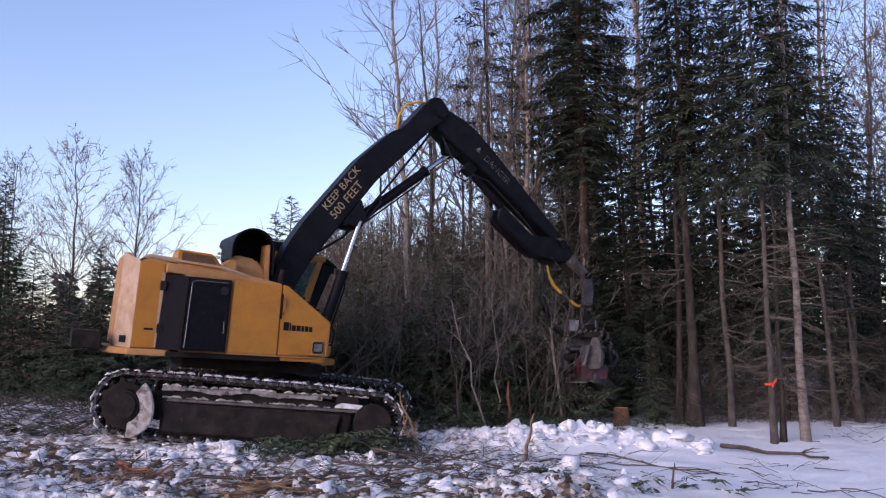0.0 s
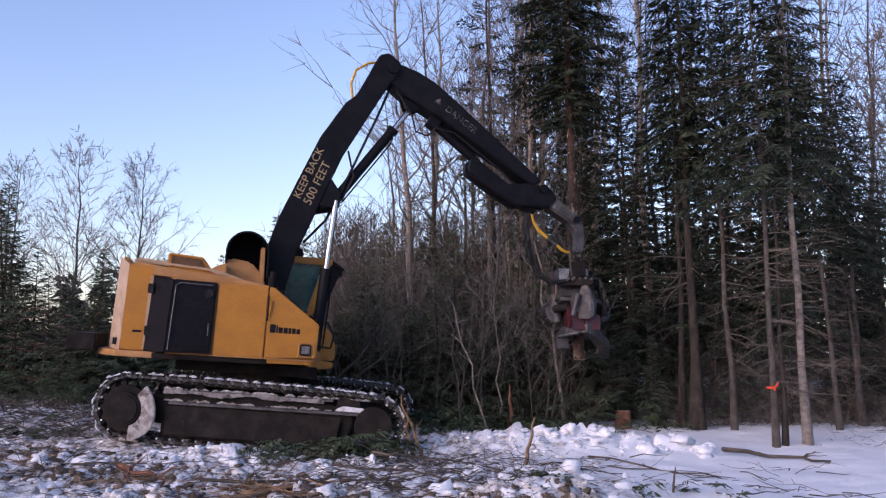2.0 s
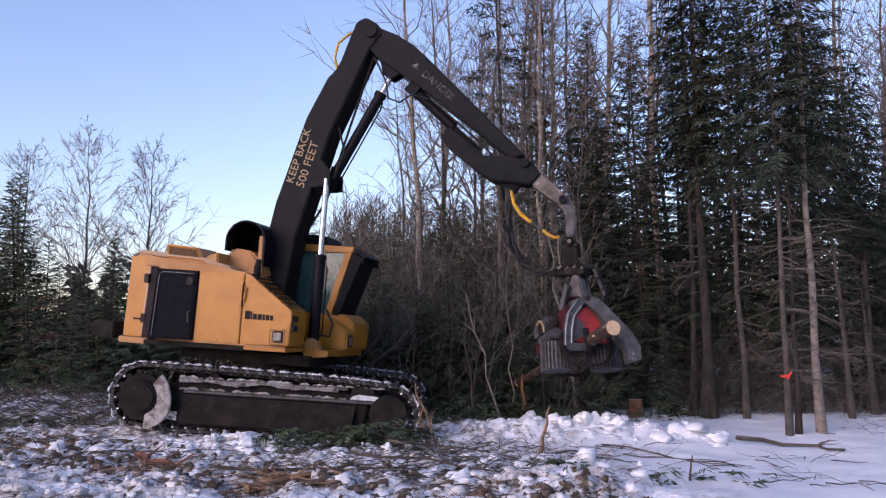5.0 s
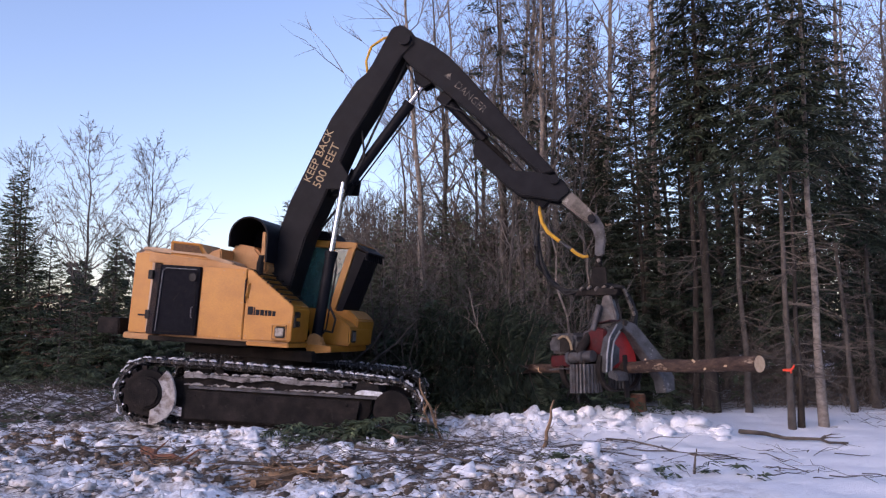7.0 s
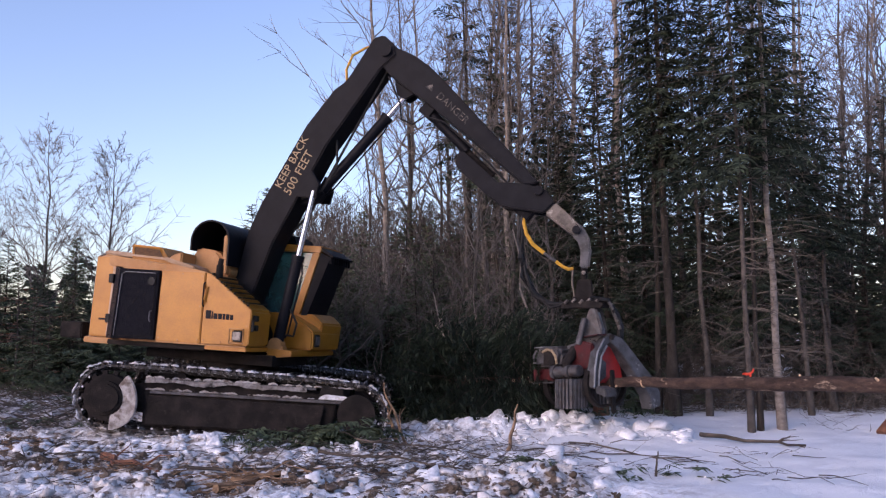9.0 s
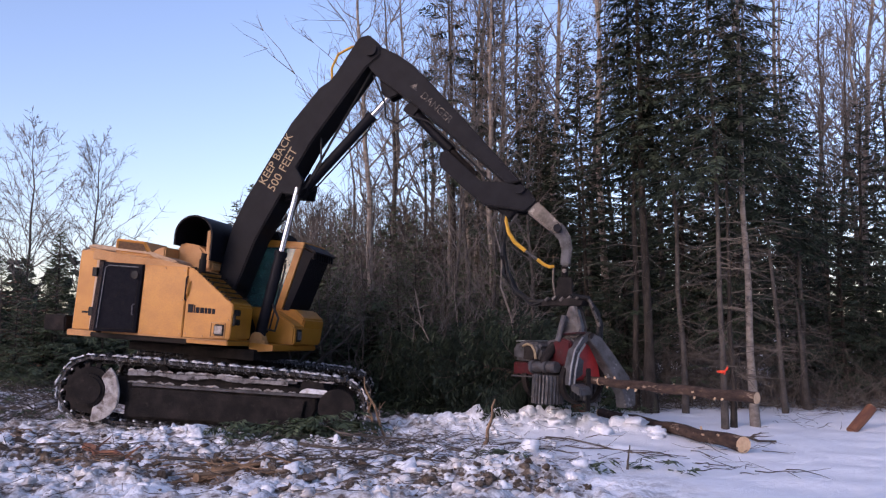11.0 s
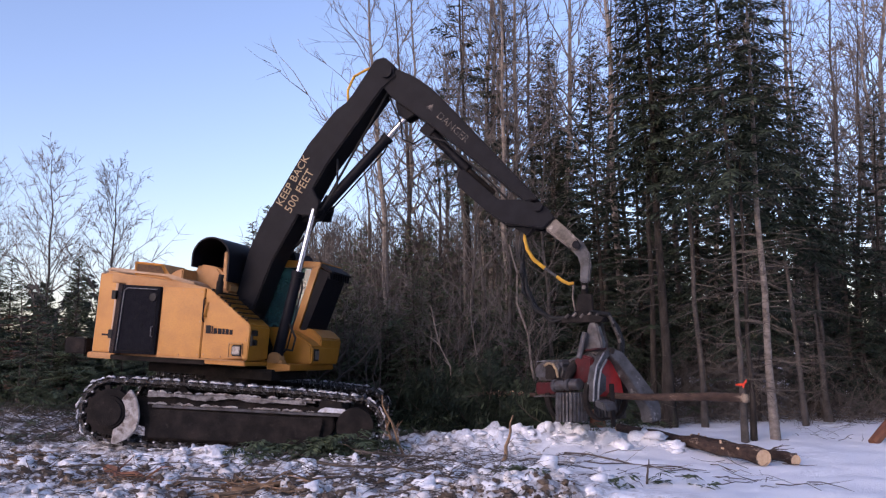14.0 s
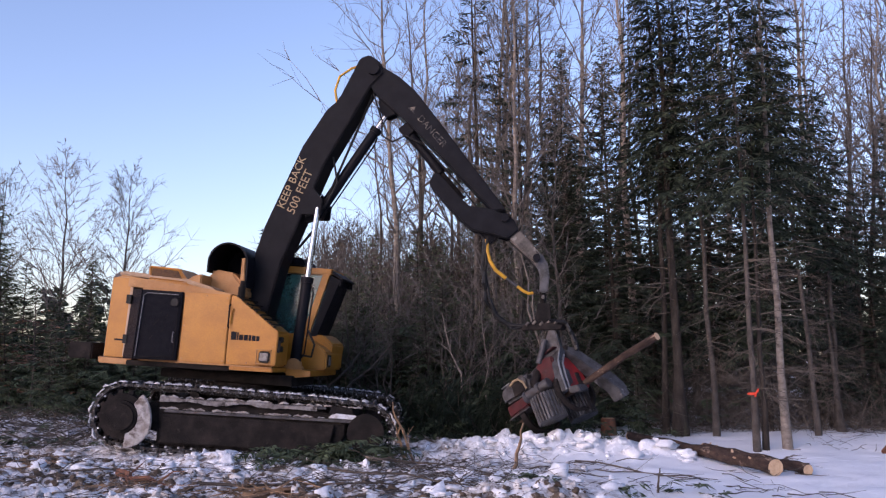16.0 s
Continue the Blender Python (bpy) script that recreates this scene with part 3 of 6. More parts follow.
part("door_handle", Geo().tube([on_door(0.86, 0.26, 0.0), on_door(0.87, 0.27, 0.045), on_door(0.86, 0.40, 0.045), on_door(0.86, 0.41, 0.0)], 0.010, 6), EDGE_WORN, door, "scraped bent door handle", smooth=True)
# glints of the mesh put in as small bent tubes, lighter than the door
for u, v in ((0.30, 0.3), (0.42, 0.55), (0.55, 0.4), (0.62, 0.62), (0.46, 0.66), (0.36, 0.50)):
    part("mesh_glint", Geo().tube([on_door(u, v, 0.004), on_door(u + 0.04, v + 0.02, 0.006), on_door(u + 0.05, v + 0.05, 0.004)], 0.006, 4), FRAME_IRON, door)
for z in (2.24, 1.62):
    part("door_hinge", Geo().box((-1.76, -1.20, z), (-1.68, -1.125, z + 0.14)), RUBBER, upper, "black hinge", 0.008)
part("side_panel", Geo().prism([(-0.765, 1.40), (-0.04, 1.40), (-0.03, 2.455), (-0.75, 2.455)], YS - 0.012, YS + 0.05), YELLOW, upper, "smooth yellow side panel", 0.012)
nose = part("nose_panel", Geo().prism([(-0.025, 1.40), (0.745, 1.42), (0.76, 1.93), (0.06, 2.44), (-0.015, 2.455)], YS - 0.012, YS + 0.05), YELLOW, upper, "yellow panel with a slanted edge", 0.012)
MARK = ((0.03, 0.085, 0.125), (0.125, 0.022, 0.115), (0.158, 0.062, 0.085), (0.232, 0.062, 0.085), (0.306, 0.040, 0.085), (0.358, 0.055, 0.082), (0.425, 0.050, 0.075))
for x, w, h in MARK:
    part("brand_mark", Geo().box((x, YS - 0.017, 1.775), (x + w, YS - 0.010, 1.775 + h)), LETTER_DARK, nose, "dark block of the maker's mark")
for x, z in ((-0.72, 1.45), (-0.72, 1.95), (-0.72, 2.40), (-0.08, 1.45), (-0.08, 1.95), (-0.08, 2.40), (-0.40, 2.42), (-0.40, 1.43), (0.02, 1.46), (0.30, 1.44), (0.70, 1.70), (0.36, 2.19)):
    part("panel_bolt", Geo().cyl((x, YS - 0.012, z), (x, YS - 0.022, z), 0.013, 8), YELLOW_DUSTY, upper)
part("grab_handle", Geo().tube([(-0.02, YS - 0.012, 1.95), (-0.02, YS - 0.05, 1.98), (-0.02, YS - 0.05, 2.28), (-0.02, YS - 0.012, 2.31)], 0.012, 6), BLACK, upper, "thin black grab handle", smooth=True)
part("side_mirror", Geo().box((0.735, YS + 0.02, 1.62), (0.79, YS + 0.05, 1.80)), RUBBER, upper, "small black side box", 0.008)
part("panel_handle", Geo().tube([(0.02, YS - 0.012, 2.02), (0.0, YS - 0.05, 2.06), (0.02, YS - 0.05, 2.20), (0.04, YS - 0.012, 2.24)], 0.012, 6), YELLOW, nose, smooth=True)
lampb = part("work_lamp", Geo().box((0.49, YS - 0.06, 1.46), (0.66, YS, 1.63)), RUBBER, upper, "square side work lamp", 0.02)
part("lamp_lens", Geo().box((0.51, YS - 0.068, 1.485), (0.64, YS - 0.058, 1.605)), LAMP_GLASS, lampb, bevel=0.006)
part("lamp_guard", Geo().tube([(0.47, YS - 0.02, 1.44), (0.47, YS - 0.09, 1.44), (0.69, YS - 0.09, 1.44), (0.69, YS - 0.09, 1.65), (0.47, YS - 0.09, 1.65), (0.47, YS - 0.09, 1.44)], 0.011, 6), YELLOW_DUSTY, lampb, smooth=True)
part("model_mark", Geo().box((-0.10, -0.004, 1.46), (0.10, 0.004, 1.56), pose(-2.19, -0.83, 0, 0, 0, -70.4)), LETTER_DARK, upper, "faded dark number bar")
part("model_mark", Geo().box((-1.93, -1.107, 1.66), (-1.80, -1.10, 1.69)), LETTER_DARK, upper, "faded dark mark")
shell = Geo().prism([(0.03, 1.39), (0.70, 1.40), (0.715, 1.93), (0.03, 2.42)], -1.29, -0.55)
part("valve_housing", shell, YELLOW, upper, "yellow slanted valve cover", 0.03)
tread = Geo()
for k in range(6):
    tread.box((0.10 + k * 0.10, -1.27, 2.37 - k * 0.0715), (0.16 + k * 0.10, -0.6, 2.39 - k * 0.0715), pose(0, 0, 0.02, 0, 0, 0))
part("tread_strip", tread, FRAME_IRON, upper, "dark anti-slip strips on the slope", 0.004)
vent = part("air_intake", Geo().prism([(-1.53, 2.64), (-0.84, 2.58), (-0.88, 2.66), (-1.02, 2.84), (-1.53, 2.87)], -1.00, -0.28), YELLOW, upper, "boxy yellow air intake", 0.018)
part("intake_grille", Geo().prism([(-1.47, 2.69), (-0.95, 2.65), (-1.04, 2.80), (-1.47, 2.83)], -1.008, -0.99), INTAKE_MESH, vent, "dirty yellow mesh screen")
part("intake_bezel", Geo().tube([(-1.49, -1.008, 2.68), (-0.92, -1.008, 2.64), (-1.03, -1.008, 2.815), (-1.49, -1.008, 2.845), (-1.49, -1.008, 2.68)], 0.012, 5), YELLOW, vent)
for k in range(9):
    part("slope_bolt", Geo().cyl((0.09 + k * 0.075, YS + 0.0, 2.425 - k * 0.0545), (0.09 + k * 0.075, YS + 0.0, 2.455 - k * 0.0545), 0.020, 8), FRAME_IRON, upper)
for z in (2.08, 2.22):
    part("pillar_cap", Geo().box((0.72, -1.26, z - 0.45), (0.80, -1.16, z - 0.36)), RUBBER, upper, bevel=0.01)
# arched black guard beside the boom foot, open to the side
prof = [(-0.035, 2.62)] + arc(-0.37, 3.00, 0.335, 0, 180, 20) + [(-0.705, 2.84), (-0.68, 2.84)] + arc(-0.37, 3.00, 0.31, 180, 0, 20) + [(-0.06, 2.62)]
hood = Geo()
k = len(prof)
hood.add([(x, -0.68, z) for x, z in prof] + [(x, 0.30, z) for x, z in prof], [((i + 1) % k, i, i + k, (i + 1) % k + k) for i in range(k)] + [(i, i + 1, k - 2 - i, k - 1 - i) for i in range(k // 2 - 1)] + [(k - 1 - i + k, k - 2 - i + k, i + 1 + k, i + k) for i in range(k // 2 - 1)])
part("arched_guard", hood, BLACK, upper, "black arched guard behind the boom", smooth=True)
part("guard_back", Geo().prism([(-0.06, 2.50)] + arc(-0.37, 3.00, 0.312, 0, 180, 14) + [(-0.68, 2.50)], 0.24, 0.28), BLACK, upper, "black back plate of the arched guard")
part("exhaust_stack", Geo().cyl((0.02, -1.02, 2.38), (0.02, -1.02, 2.60), 0.055, 16).cyl((0.02, -1.02, 2.60), (0.035, -1.02, 2.70), 0.042, 16), FRAME_IRON, upper, "short sooty exhaust stack", smooth=True)
part("oil_tank", Geo().prism([(-0.70, 2.46), (-0.06, 2.44), (-0.06, 2.60), (-0.30, 2.86), (-0.62, 2.90), (-0.70, 2.84)], -0.55, 0.20), YELLOW_DUSTY, upper, "yellow tank under the arched guard", 0.04)
part("guard_strut", Geo().prism([(-0.16, 2.50), (-0.08, 2.50), (-0.10, 3.10), (-0.16, 3.10)], -0.62, -0.20), YELLOW_DUSTY, upper, "tan strut inside the guard", 0.01)
part("saddle_plate", Geo().prism([(-1.0, 2.60), (-0.66, 2.52), (-0.66, 2.78), (-0.80, 2.74)], -0.98, -0.3), YELLOW_DUSTY, upper, "bent tan plate before the guard", 0.02)
part("boom_bracket", Geo().prism([(-0.35, 1.38), (0.45, 1.38), (0.12, 2.15), (-0.06, 2.22), (-0.22, 2.12)], -0.38, -0.31).prism([(-0.35, 1.38), (0.45, 1.38), (0.12, 2.15), (-0.06, 2.22), (-0.22, 2.12)], 0.31, 0.38), BLACK, upper, "black plates that carry the boom", 0.01)
part("front_deck", Geo().prism([(0.50, 1.36), (1.20, 1.37), (1.20, 1.66), (1.10, 1.74), (0.75, 1.92), (0.50, 1.92)], 0.02, 1.25), YELLOW, upper, "yellow front deck below the cab", 0.025)
fl = part("front_lamp", Geo().box((1.18, 0.10, 1.42), (1.22, 0.30, 1.62)), RUBBER, upper, "recessed front lamp", 0.01)
part("lamp_lens", Geo().box((1.217, 0.12, 1.45), (1.227, 0.28, 1.59)), LAMP_GLASS, fl)
part("cylinder_foot", Geo().cyl((0.80, -0.56, 1.44), (0.80, -0.36, 1.44), 0.105, 20).box((0.66, -0.54, 1.30), (0.94, -0.38, 1.42)), YELLOW_DUSTY, upper, "worn pin boss", 0.01)

# cab on the far side
cab = part("cab", Geo().prism([(-0.45, 1.42), (1.16, 1.42), (1.20, 1.80), (1.02, 1.95), (-0.45, 1.95)], 0.42, 1.36), YELLOW, harvester, "yellow operator cab with green tinted glass", 0.025)
part("cab_pillar", Geo().prism([(0.66, 1.95), (0.78, 1.95), (1.06, 2.98), (0.94, 2.98)], 0.42, 0.50), YELLOW, cab, "yellow front pillar", 0.01)
part("cab_pillar", Geo().prism([(0.66, 1.95), (0.78, 1.95), (1.06, 2.98), (0.94, 2.98)], 1.28, 1.36), YELLOW, cab, "yellow front pillar", 0.01)
part("cab_pillar", Geo().prism([(-0.45, 1.95), (0.0, 1.95), (0.0, 2.98), (-0.45, 2.98)], 0.42, 0.50), YELLOW, cab, "yellow rear pillar", 0.01)
part("cab_pillar", Geo().prism([(-0.45, 1.95), (-0.33, 1.95), (-0.33, 2.98), (-0.45, 2.98)], 1.28, 1.36), YELLOW, cab, "yellow rear pillar", 0.01)
part("side_window", Geo().prism([(0.0, 1.95), (0.66, 1.95), (0.93, 2.97), (0.0, 2.97)], 0.45, 0.465), GLASS, cab, "green tinted side window")
part("front_window", Geo().add([(0.78, 0.50, 1.95), (0.78, 1.28, 1.95), (1.03, 1.28, 2.97), (1.03, 0.50, 2.97)], [(0, 1, 2, 3)]), GLASS, cab, "tinted windscreen")
part("operator_seat", Geo().prism([(-0.20, 1.96), (0.30, 1.96), (0.34, 2.10), (-0.06, 2.14), (-0.14, 2.72), (-0.28, 2.72)], 0.66, 1.12), RUBBER, cab, "black operator seat", 0.03)
part("cab_roof", Geo().prism([(-0.50, 2.98), (1.10, 2.98), (1.12, 3.08), (-0.46, 3.12)], 0.38, 1.40), YELLOW, cab, "yellow cab roof", 0.02)
part("roof_box", Geo().prism([(-0.60, 3.12), (0.62, 3.10), (0.55, 3.26), (-0.55, 3.30)], 0.45, 1.33), BLACK, cab, "black roof hatch", 0.03)
visor = Geo().prism([(1.06, 3.02), (1.30, 2.90), (1.31, 2.93), (1.08, 3.08)], 0.40, 1.38)
for k in range(9):
    y = 0.42 + k * 0.115
    visor.box((1.24, y, 2.80), (1.27, y + 0.03, 2.92))
part("visor", visor, BLACK, cab, "ragged black rain visor")
for k in range(7):
    y = 0.50 + k * 0.13
    part("guard_bar", Geo().tube([(0.86, y, 1.90), (1.20, y, 2.92)], 0.012, 5), BLACK, cab)
for k in range(6):
    f = k / 5
    part("guard_bar", Geo().tube([(0.86 + 0.34 * f, 0.45, 1.90 + 1.02 * f), (0.86 + 0.34 * f, 1.35, 1.90 + 1.02 * f)], 0.012, 5), BLACK, cab)
part("guard_mesh", slab([(0.865, 0.45, 1.90), (0.865, 1.35, 1.90), (1.205, 1.35, 2.92), (1.205, 0.45, 2.92)], [(0.885, 0.45, 1.90), (0.885, 1.35, 1.90), (1.225, 1.35, 2.92), (1.225, 0.45, 2.92)]), MESH_DARK, cab, "black mesh screen before the windscreen")
part("guard_side", Geo().prism([(0.79, 1.90), (0.89, 1.88), (1.25, 2.90), (1.08, 2.97)], 0.425, 0.44), BLACK, cab, "black side plate of the window guard")

# boom: a cranked black box girder, x from the foot pin to the elbow pin
boom = part("boom", Geo().prism([(-0.12, -0.16), (0.20, -0.20), (1.14, 0.0), (2.94, 0.12), (4.45, 0.03), (4.74, -0.06), (4.88, 0.06), (4.92, 0.30), (4.80, 0.42), (4.10, 0.42), (3.95, 0.44), (3.77, 0.52), (3.04, 0.60), (1.56, 0.54), (1.09, 0.47), (0.40, 0.24), (-0.10, 0.14)], -0.28, 0.28),
            BLACK, harvester, "black cranked boom with faded yellow warning letters", 0.02)
lettering("KEEP BACK", 0.185, LETTER, boom, pose(1.95, -0.2825, 0.385, 90, -3.5, 0), label="KEEP BACK in faded yellow")
lettering("500 FEET", 0.205, LETTER, boom, pose(1.94, -0.2825, 0.185, 90, -3.5, 0), label="500 FEET in faded yellow")
part("elbow_pin", Geo().cyl((4.72, -0.34, 0.12), (4.72, 0.34, 0.12), 0.10, 20), BLACK, boom, "greased elbow pin", smooth=True)
part("boom_hose", Geo().tube([(3.95, -0.1, 0.46), (4.15, -0.12, 0.60), (4.40, -0.12, 0.64), (4.62, -0.1, 0.52), (4.72, -0.1, 0.40)], 0.022, 8), HOSE_YELLOW, boom, "yellow hose loop over the elbow", smooth=True)
part("boom_hose", Geo().tube([(1.4, 0.1, -0.02), (1.9, 0.0, -0.16), (2.5, -0.1, -0.14), (3.2, -0.12, -0.10), (3.9, -0.12, -0.06), (4.6, -0.1, 0.0)], 0.022, 8), RUBBER, boom, "black hydraulic hose under the boom", smooth=True)
part("boom_hose", Geo().tube([(2.0, -0.2, 0.02), (2.3, -0.25, -0.22), (2.75, -0.2, -0.20), (3.1, -0.12, 0.08)], 0.018, 8), RUBBER, boom, "black hydraulic hose under the boom", smooth=True)
part("cylinder_bracket", Geo().prism([(2.0, 0.06), (2.5, 0.10), (2.36, -0.16), (2.14, -0.24)], -0.36, -0.29).prism([(2.0, 0.06), (2.5, 0.10), (2.36, -0.16), (2.14, -0.24)], 0.29, 0.36).prism([(1.9, 0.05), (2.4, 0.10), (2.28, -0.2), (2.1, -0.2)], -0.1, 0.1), BLACK, boom, "black cylinder bracket", 0.01)

# stick: tapering box girder, x from the elbow pin to its end, with the head arm below
stick = part("stick", Geo().prism([(-0.20, -0.06), (0.05, -0.24), (0.38, -0.28), (1.15, -0.22), (2.2, -0.20), (3.15, -0.20), (3.28, -0.03), (1.22, 0.20), (0.74, 0.24), (0.40, 0.21), (-0.08, 0.08), (-0.20, 0.0)], -0.25, 0.25),
             BLACK, harvester, "black tapered stick with worn pale markings", 0.02)
lettering("DANGER", 0.165, FLAKED, stick, pose(1.14, -0.2525, -0.065, 90, 2.0, 0), label="DANGER in flaked pale paint")
part("worn_marking", Geo().prism([(0.90, -0.05), (1.04, -0.04), (0.97, 0.06)], -0.254, -0.249), FLAKED, stick, "flaked pale triangle")
arm = part("head_arm", Geo().prism([(2.0, -0.47), (2.08, -0.64), (2.18, -0.68), (2.80, -0.69), (3.12, -0.66), (3.64, -0.33), (3.66, -0.10), (3.45, -0.04), (3.11, -0.18), (2.80, -0.43), (2.06, -0.42)], -0.23, -0.08)
           .prism([(2.0, -0.47), (2.08, -0.64), (2.18, -0.68), (2.80, -0.69), (3.12, -0.66), (3.64, -0.33), (3.66, -0.10), (3.45, -0.04), (3.11, -0.18), (2.80, -0.43), (2.06, -0.42)], 0.08, 0.23).box((2.9, -0.1, -0.60), (3.5, 0.1, -0.3)), BLACK, stick, "black cranked head arm", 0.02)
part("arm_end", Geo().prism([(3.645, -0.325), (4.14, -0.30), (4.26, -0.22), (4.20, -0.12), (3.96, -0.10), (3.645, -0.09)], -0.19, 0.19), STEEL, stick, "bare worn steel arm end", 0.03)

part("arm_pin", Geo().cyl((3.36, -0.30, -0.13), (3.36, 0.30, -0.13), 0.07, 18), BLACK, stick, smooth=True)
part("arm_pin", Geo().cyl((4.18, -0.24, -0.2), (4.18, 0.24, -0.2), 0.06, 18), BLACK, stick, smooth=True)
cyl2 = part("arm_cylinder", Geo().cyl((1.15, 0, -0.30), (2.05, 0, -0.37), 0.085, 18).box((1.02, -0.12, -0.40), (1.22, 0.12, -0.20)), BLACK, stick, "black cylinder under the stick", 0.006)
part("cylinder_rod", Geo().cyl((2.05, 0, -0.37), (2.62, 0, -0.40), 0.045, 16), FRAME_IRON, cyl2, smooth=True)
part("stick_bracket", Geo().prism([(0.38, -0.27), (0.80, -0.25), (0.74, -0.40), (0.58, -0.43)], -0.14, -0.08).prism([(0.38, -0.27), (0.80, -0.25), (0.74, -0.40), (0.58, -0.43)], 0.08, 0.14), BLACK, stick, bevel=0.01)
part("stick_hose", Geo().tube([(0.3, -0.2, -0.30), (0.75, -0.24, -0.5), (0.95, -0.24, -0.68), (1.15, -0.24, -0.62), (1.2, -0.2, -0.4), (1.5, -0.18, -0.27), (2.5, -0.16, -0.30), (2.9, -0.1, -0.34)], 0.016, 8), RUBBER, stick, "black hose loop under the stick", smooth=True)


def cylinder_pair(name, length_barrel, length_rod, r, label):
    b = part(name, Geo().cyl((0, 0, 0), (0, 0, length_barrel), r, 20).cyl((0, 0, length_barrel - 0.09), (0, 0, length_barrel), r * 1.2, 20).cyl((0, -0.09, 0), (0, 0.09, 0), r * 1.15, 16), BLACK, harvester, label, 0.004)
    rod = part("piston_rod", Geo().cyl((0, 0, 0), (0, 0, -length_rod), r * 0.55, 16).cyl((0, 0, -0.02), (0, 0, 0.03), r * 0.5, 16), CHROME, harvester, "chrome piston rod", smooth=True)
    part("feed_pipe", Geo().tube([(r, 0.02, 0.12), (r + 0.035, 0.02, 0.2), (r + 0.035, 0.02, length_barrel - 0.25), (r, 0.02, length_barrel - 0.12)], 0.014, 6), BLACK, b, smooth=True)
    return b, rod


lift_a = cylinder_pair("lift_cylinder", 1.42, 1.25, 0.088, "black boom lift cylinder")
reach = cylinder_pair("stick_cylinder", 1.75, 1.35, 0.085, "black stick cylinder under the boom")
part("foot_hose", Geo().tube([(0.86, -0.42, 1.60), (1.06, -0.45, 1.58), (1.10, -0.45, 1.78), (0.98, -0.45, 2.0)], 0.018, 8), RUBBER, upper, smooth=True)

# ---- harvester head: hanger that stays upright, and the body that tips about its axle ----
head = thing("harvester_head", "scuffed grey and red harvester head hung from the arm", "harvester head")
hanger = part("hanger", Geo().cyl((0.04, 0, -0.24), (0.04, 0, -0.44), 0.05, 16).prism([(-0.10, -0.74), (0.17, -0.74), (0.15, -0.44), (-0.05, -0.44)], -0.11, 0.11).cyl((0.03, 0, -0.80), (0.03, 0, -0.70), 0.17, 24), FRAME_IRON, head, "dark swivel and rotator motor", 0.012)
part("knuckle", Geo().prism([(-0.19, 0.30), (-0.16, 0.40), (-0.07, 0.43), (0.04, 0.36), (0.13, 0.19), (0.155, 0.0), (0.12, -0.27), (-0.02, -0.27), (0.0, -0.02), (-0.04, 0.13), (-0.13, 0.23)], -0.11, 0.11), PLATE_GREY, hanger, "scraped grey knuckle link", 0.025)
part("knuckle_pin", Geo().cyl((-0.085, -0.16, 0.325), (-0.085, 0.16, 0.325), 0.075, 18), FRAME_IRON, hanger, smooth=True)
part("swivel_bolt", Geo().cyl((0.04, -0.13, -0.34), (0.04, 0.13, -0.34), 0.03, 10), STEEL, hanger, "bright swivel pin", smooth=True)
part("link_chain", Geo().tube([(-0.12, -0.08, -0.30), (-0.13, -0.08, -0.50), (-0.10, -0.08, -0.70)], 0.018, 6), STEEL, hanger, "bright steel hose clamp strap", smooth=True)
rotator = part("rotator", Geo().prism([(-0.28, -0.87), (0.36, -0.87), (0.40, -0.80), (0.20, -0.76), (-0.24, -0.77)], -0.18, 0.18), FRAME_IRON, head, "dark cross beam under the rotator", 0.012)
TILT = [(0.08, -1.46), (0.32, -1.46), (0.35, -1.20), (0.27, -0.86), (0.16, -0.86), (0.07, -1.15)]
part("tilt_arm", Geo().prism(TILT, -0.145, -0.095).prism(TILT, 0.095, 0.145), WORN_GREY, rotator, "scuffed grey tilt arm", 0.02)
part("tilt_shield", slab([(0.19, -0.085, -0.88), (0.25, -0.085, -0.90), (0.335, -0.085, -1.18), (0.31, -0.085, -1.44), (0.16, -0.085, -1.40), (0.17, -0.085, -1.10)], [(0.19, 0.085, -0.88), (0.25, 0.085, -0.90), (0.335, 0.085, -1.18), (0.31, 0.085, -1.44), (0.16, 0.085, -1.40), (0.17, 0.085, -1.10)]), PALE_STEEL, rotator, "pale worn shield of the tilt arm", 0.03)
part("tilt_ram", Geo().cyl((0.02, -0.24, -1.40), (0.12, -0.22, -1.02), 0.045, 14), WORN_GREY, rotator, "grey tilt ram", smooth=True)
hr = random.Random(3)
for k in range(8):
    def w(a=0.045):
        return hr.uniform(-a, a)
    part("hose", Geo().tube([(-0.86 + w(), w(0.1), 0.66), (-0.91 + w(), w(0.12), 0.20), (-0.90 + w(), w(0.12), -0.10), (-0.85 + w(), w(0.12), -0.38), (-0.70 + w(), w(0.12), -0.66 + w()), (-0.46 + w(), w(0.12), -0.82 + w()), (-0.18 + w(), w(0.1), -0.80 + w()), (0.12 + w(), w(0.14), -0.73 + w()), (0.36 + w(), w(0.12), -0.76 + w(0.03)), (0.49 + w(0.03), w(0.1), -0.92 + w(0.03)), (0.56 + w(0.03), w(0.1), -1.14), (0.54 + w(), w(0.1), -1.40)], 0.026, 7), RUBBER, hanger, "drooping black hydraulic hose", smooth=True)
part("yellow_hose", Geo().tube([(-0.86, -0.06, 0.62), (-0.855, -0.06, 0.45), (-0.82, -0.06, 0.28), (-0.72, -0.06, 0.11), (-0.55, -0.06, -0.03)], 0.030, 8), HOSE_YELLOW, hanger, "yellow sleeved hose", smooth=True)
part("hose_clamp", Geo().tube([(-0.56, -0.06, -0.02), (-0.47, -0.06, -0.09), (-0.36, -0.06, -0.17)], 0.022, 8), WORN_GREY, hanger, smooth=True)
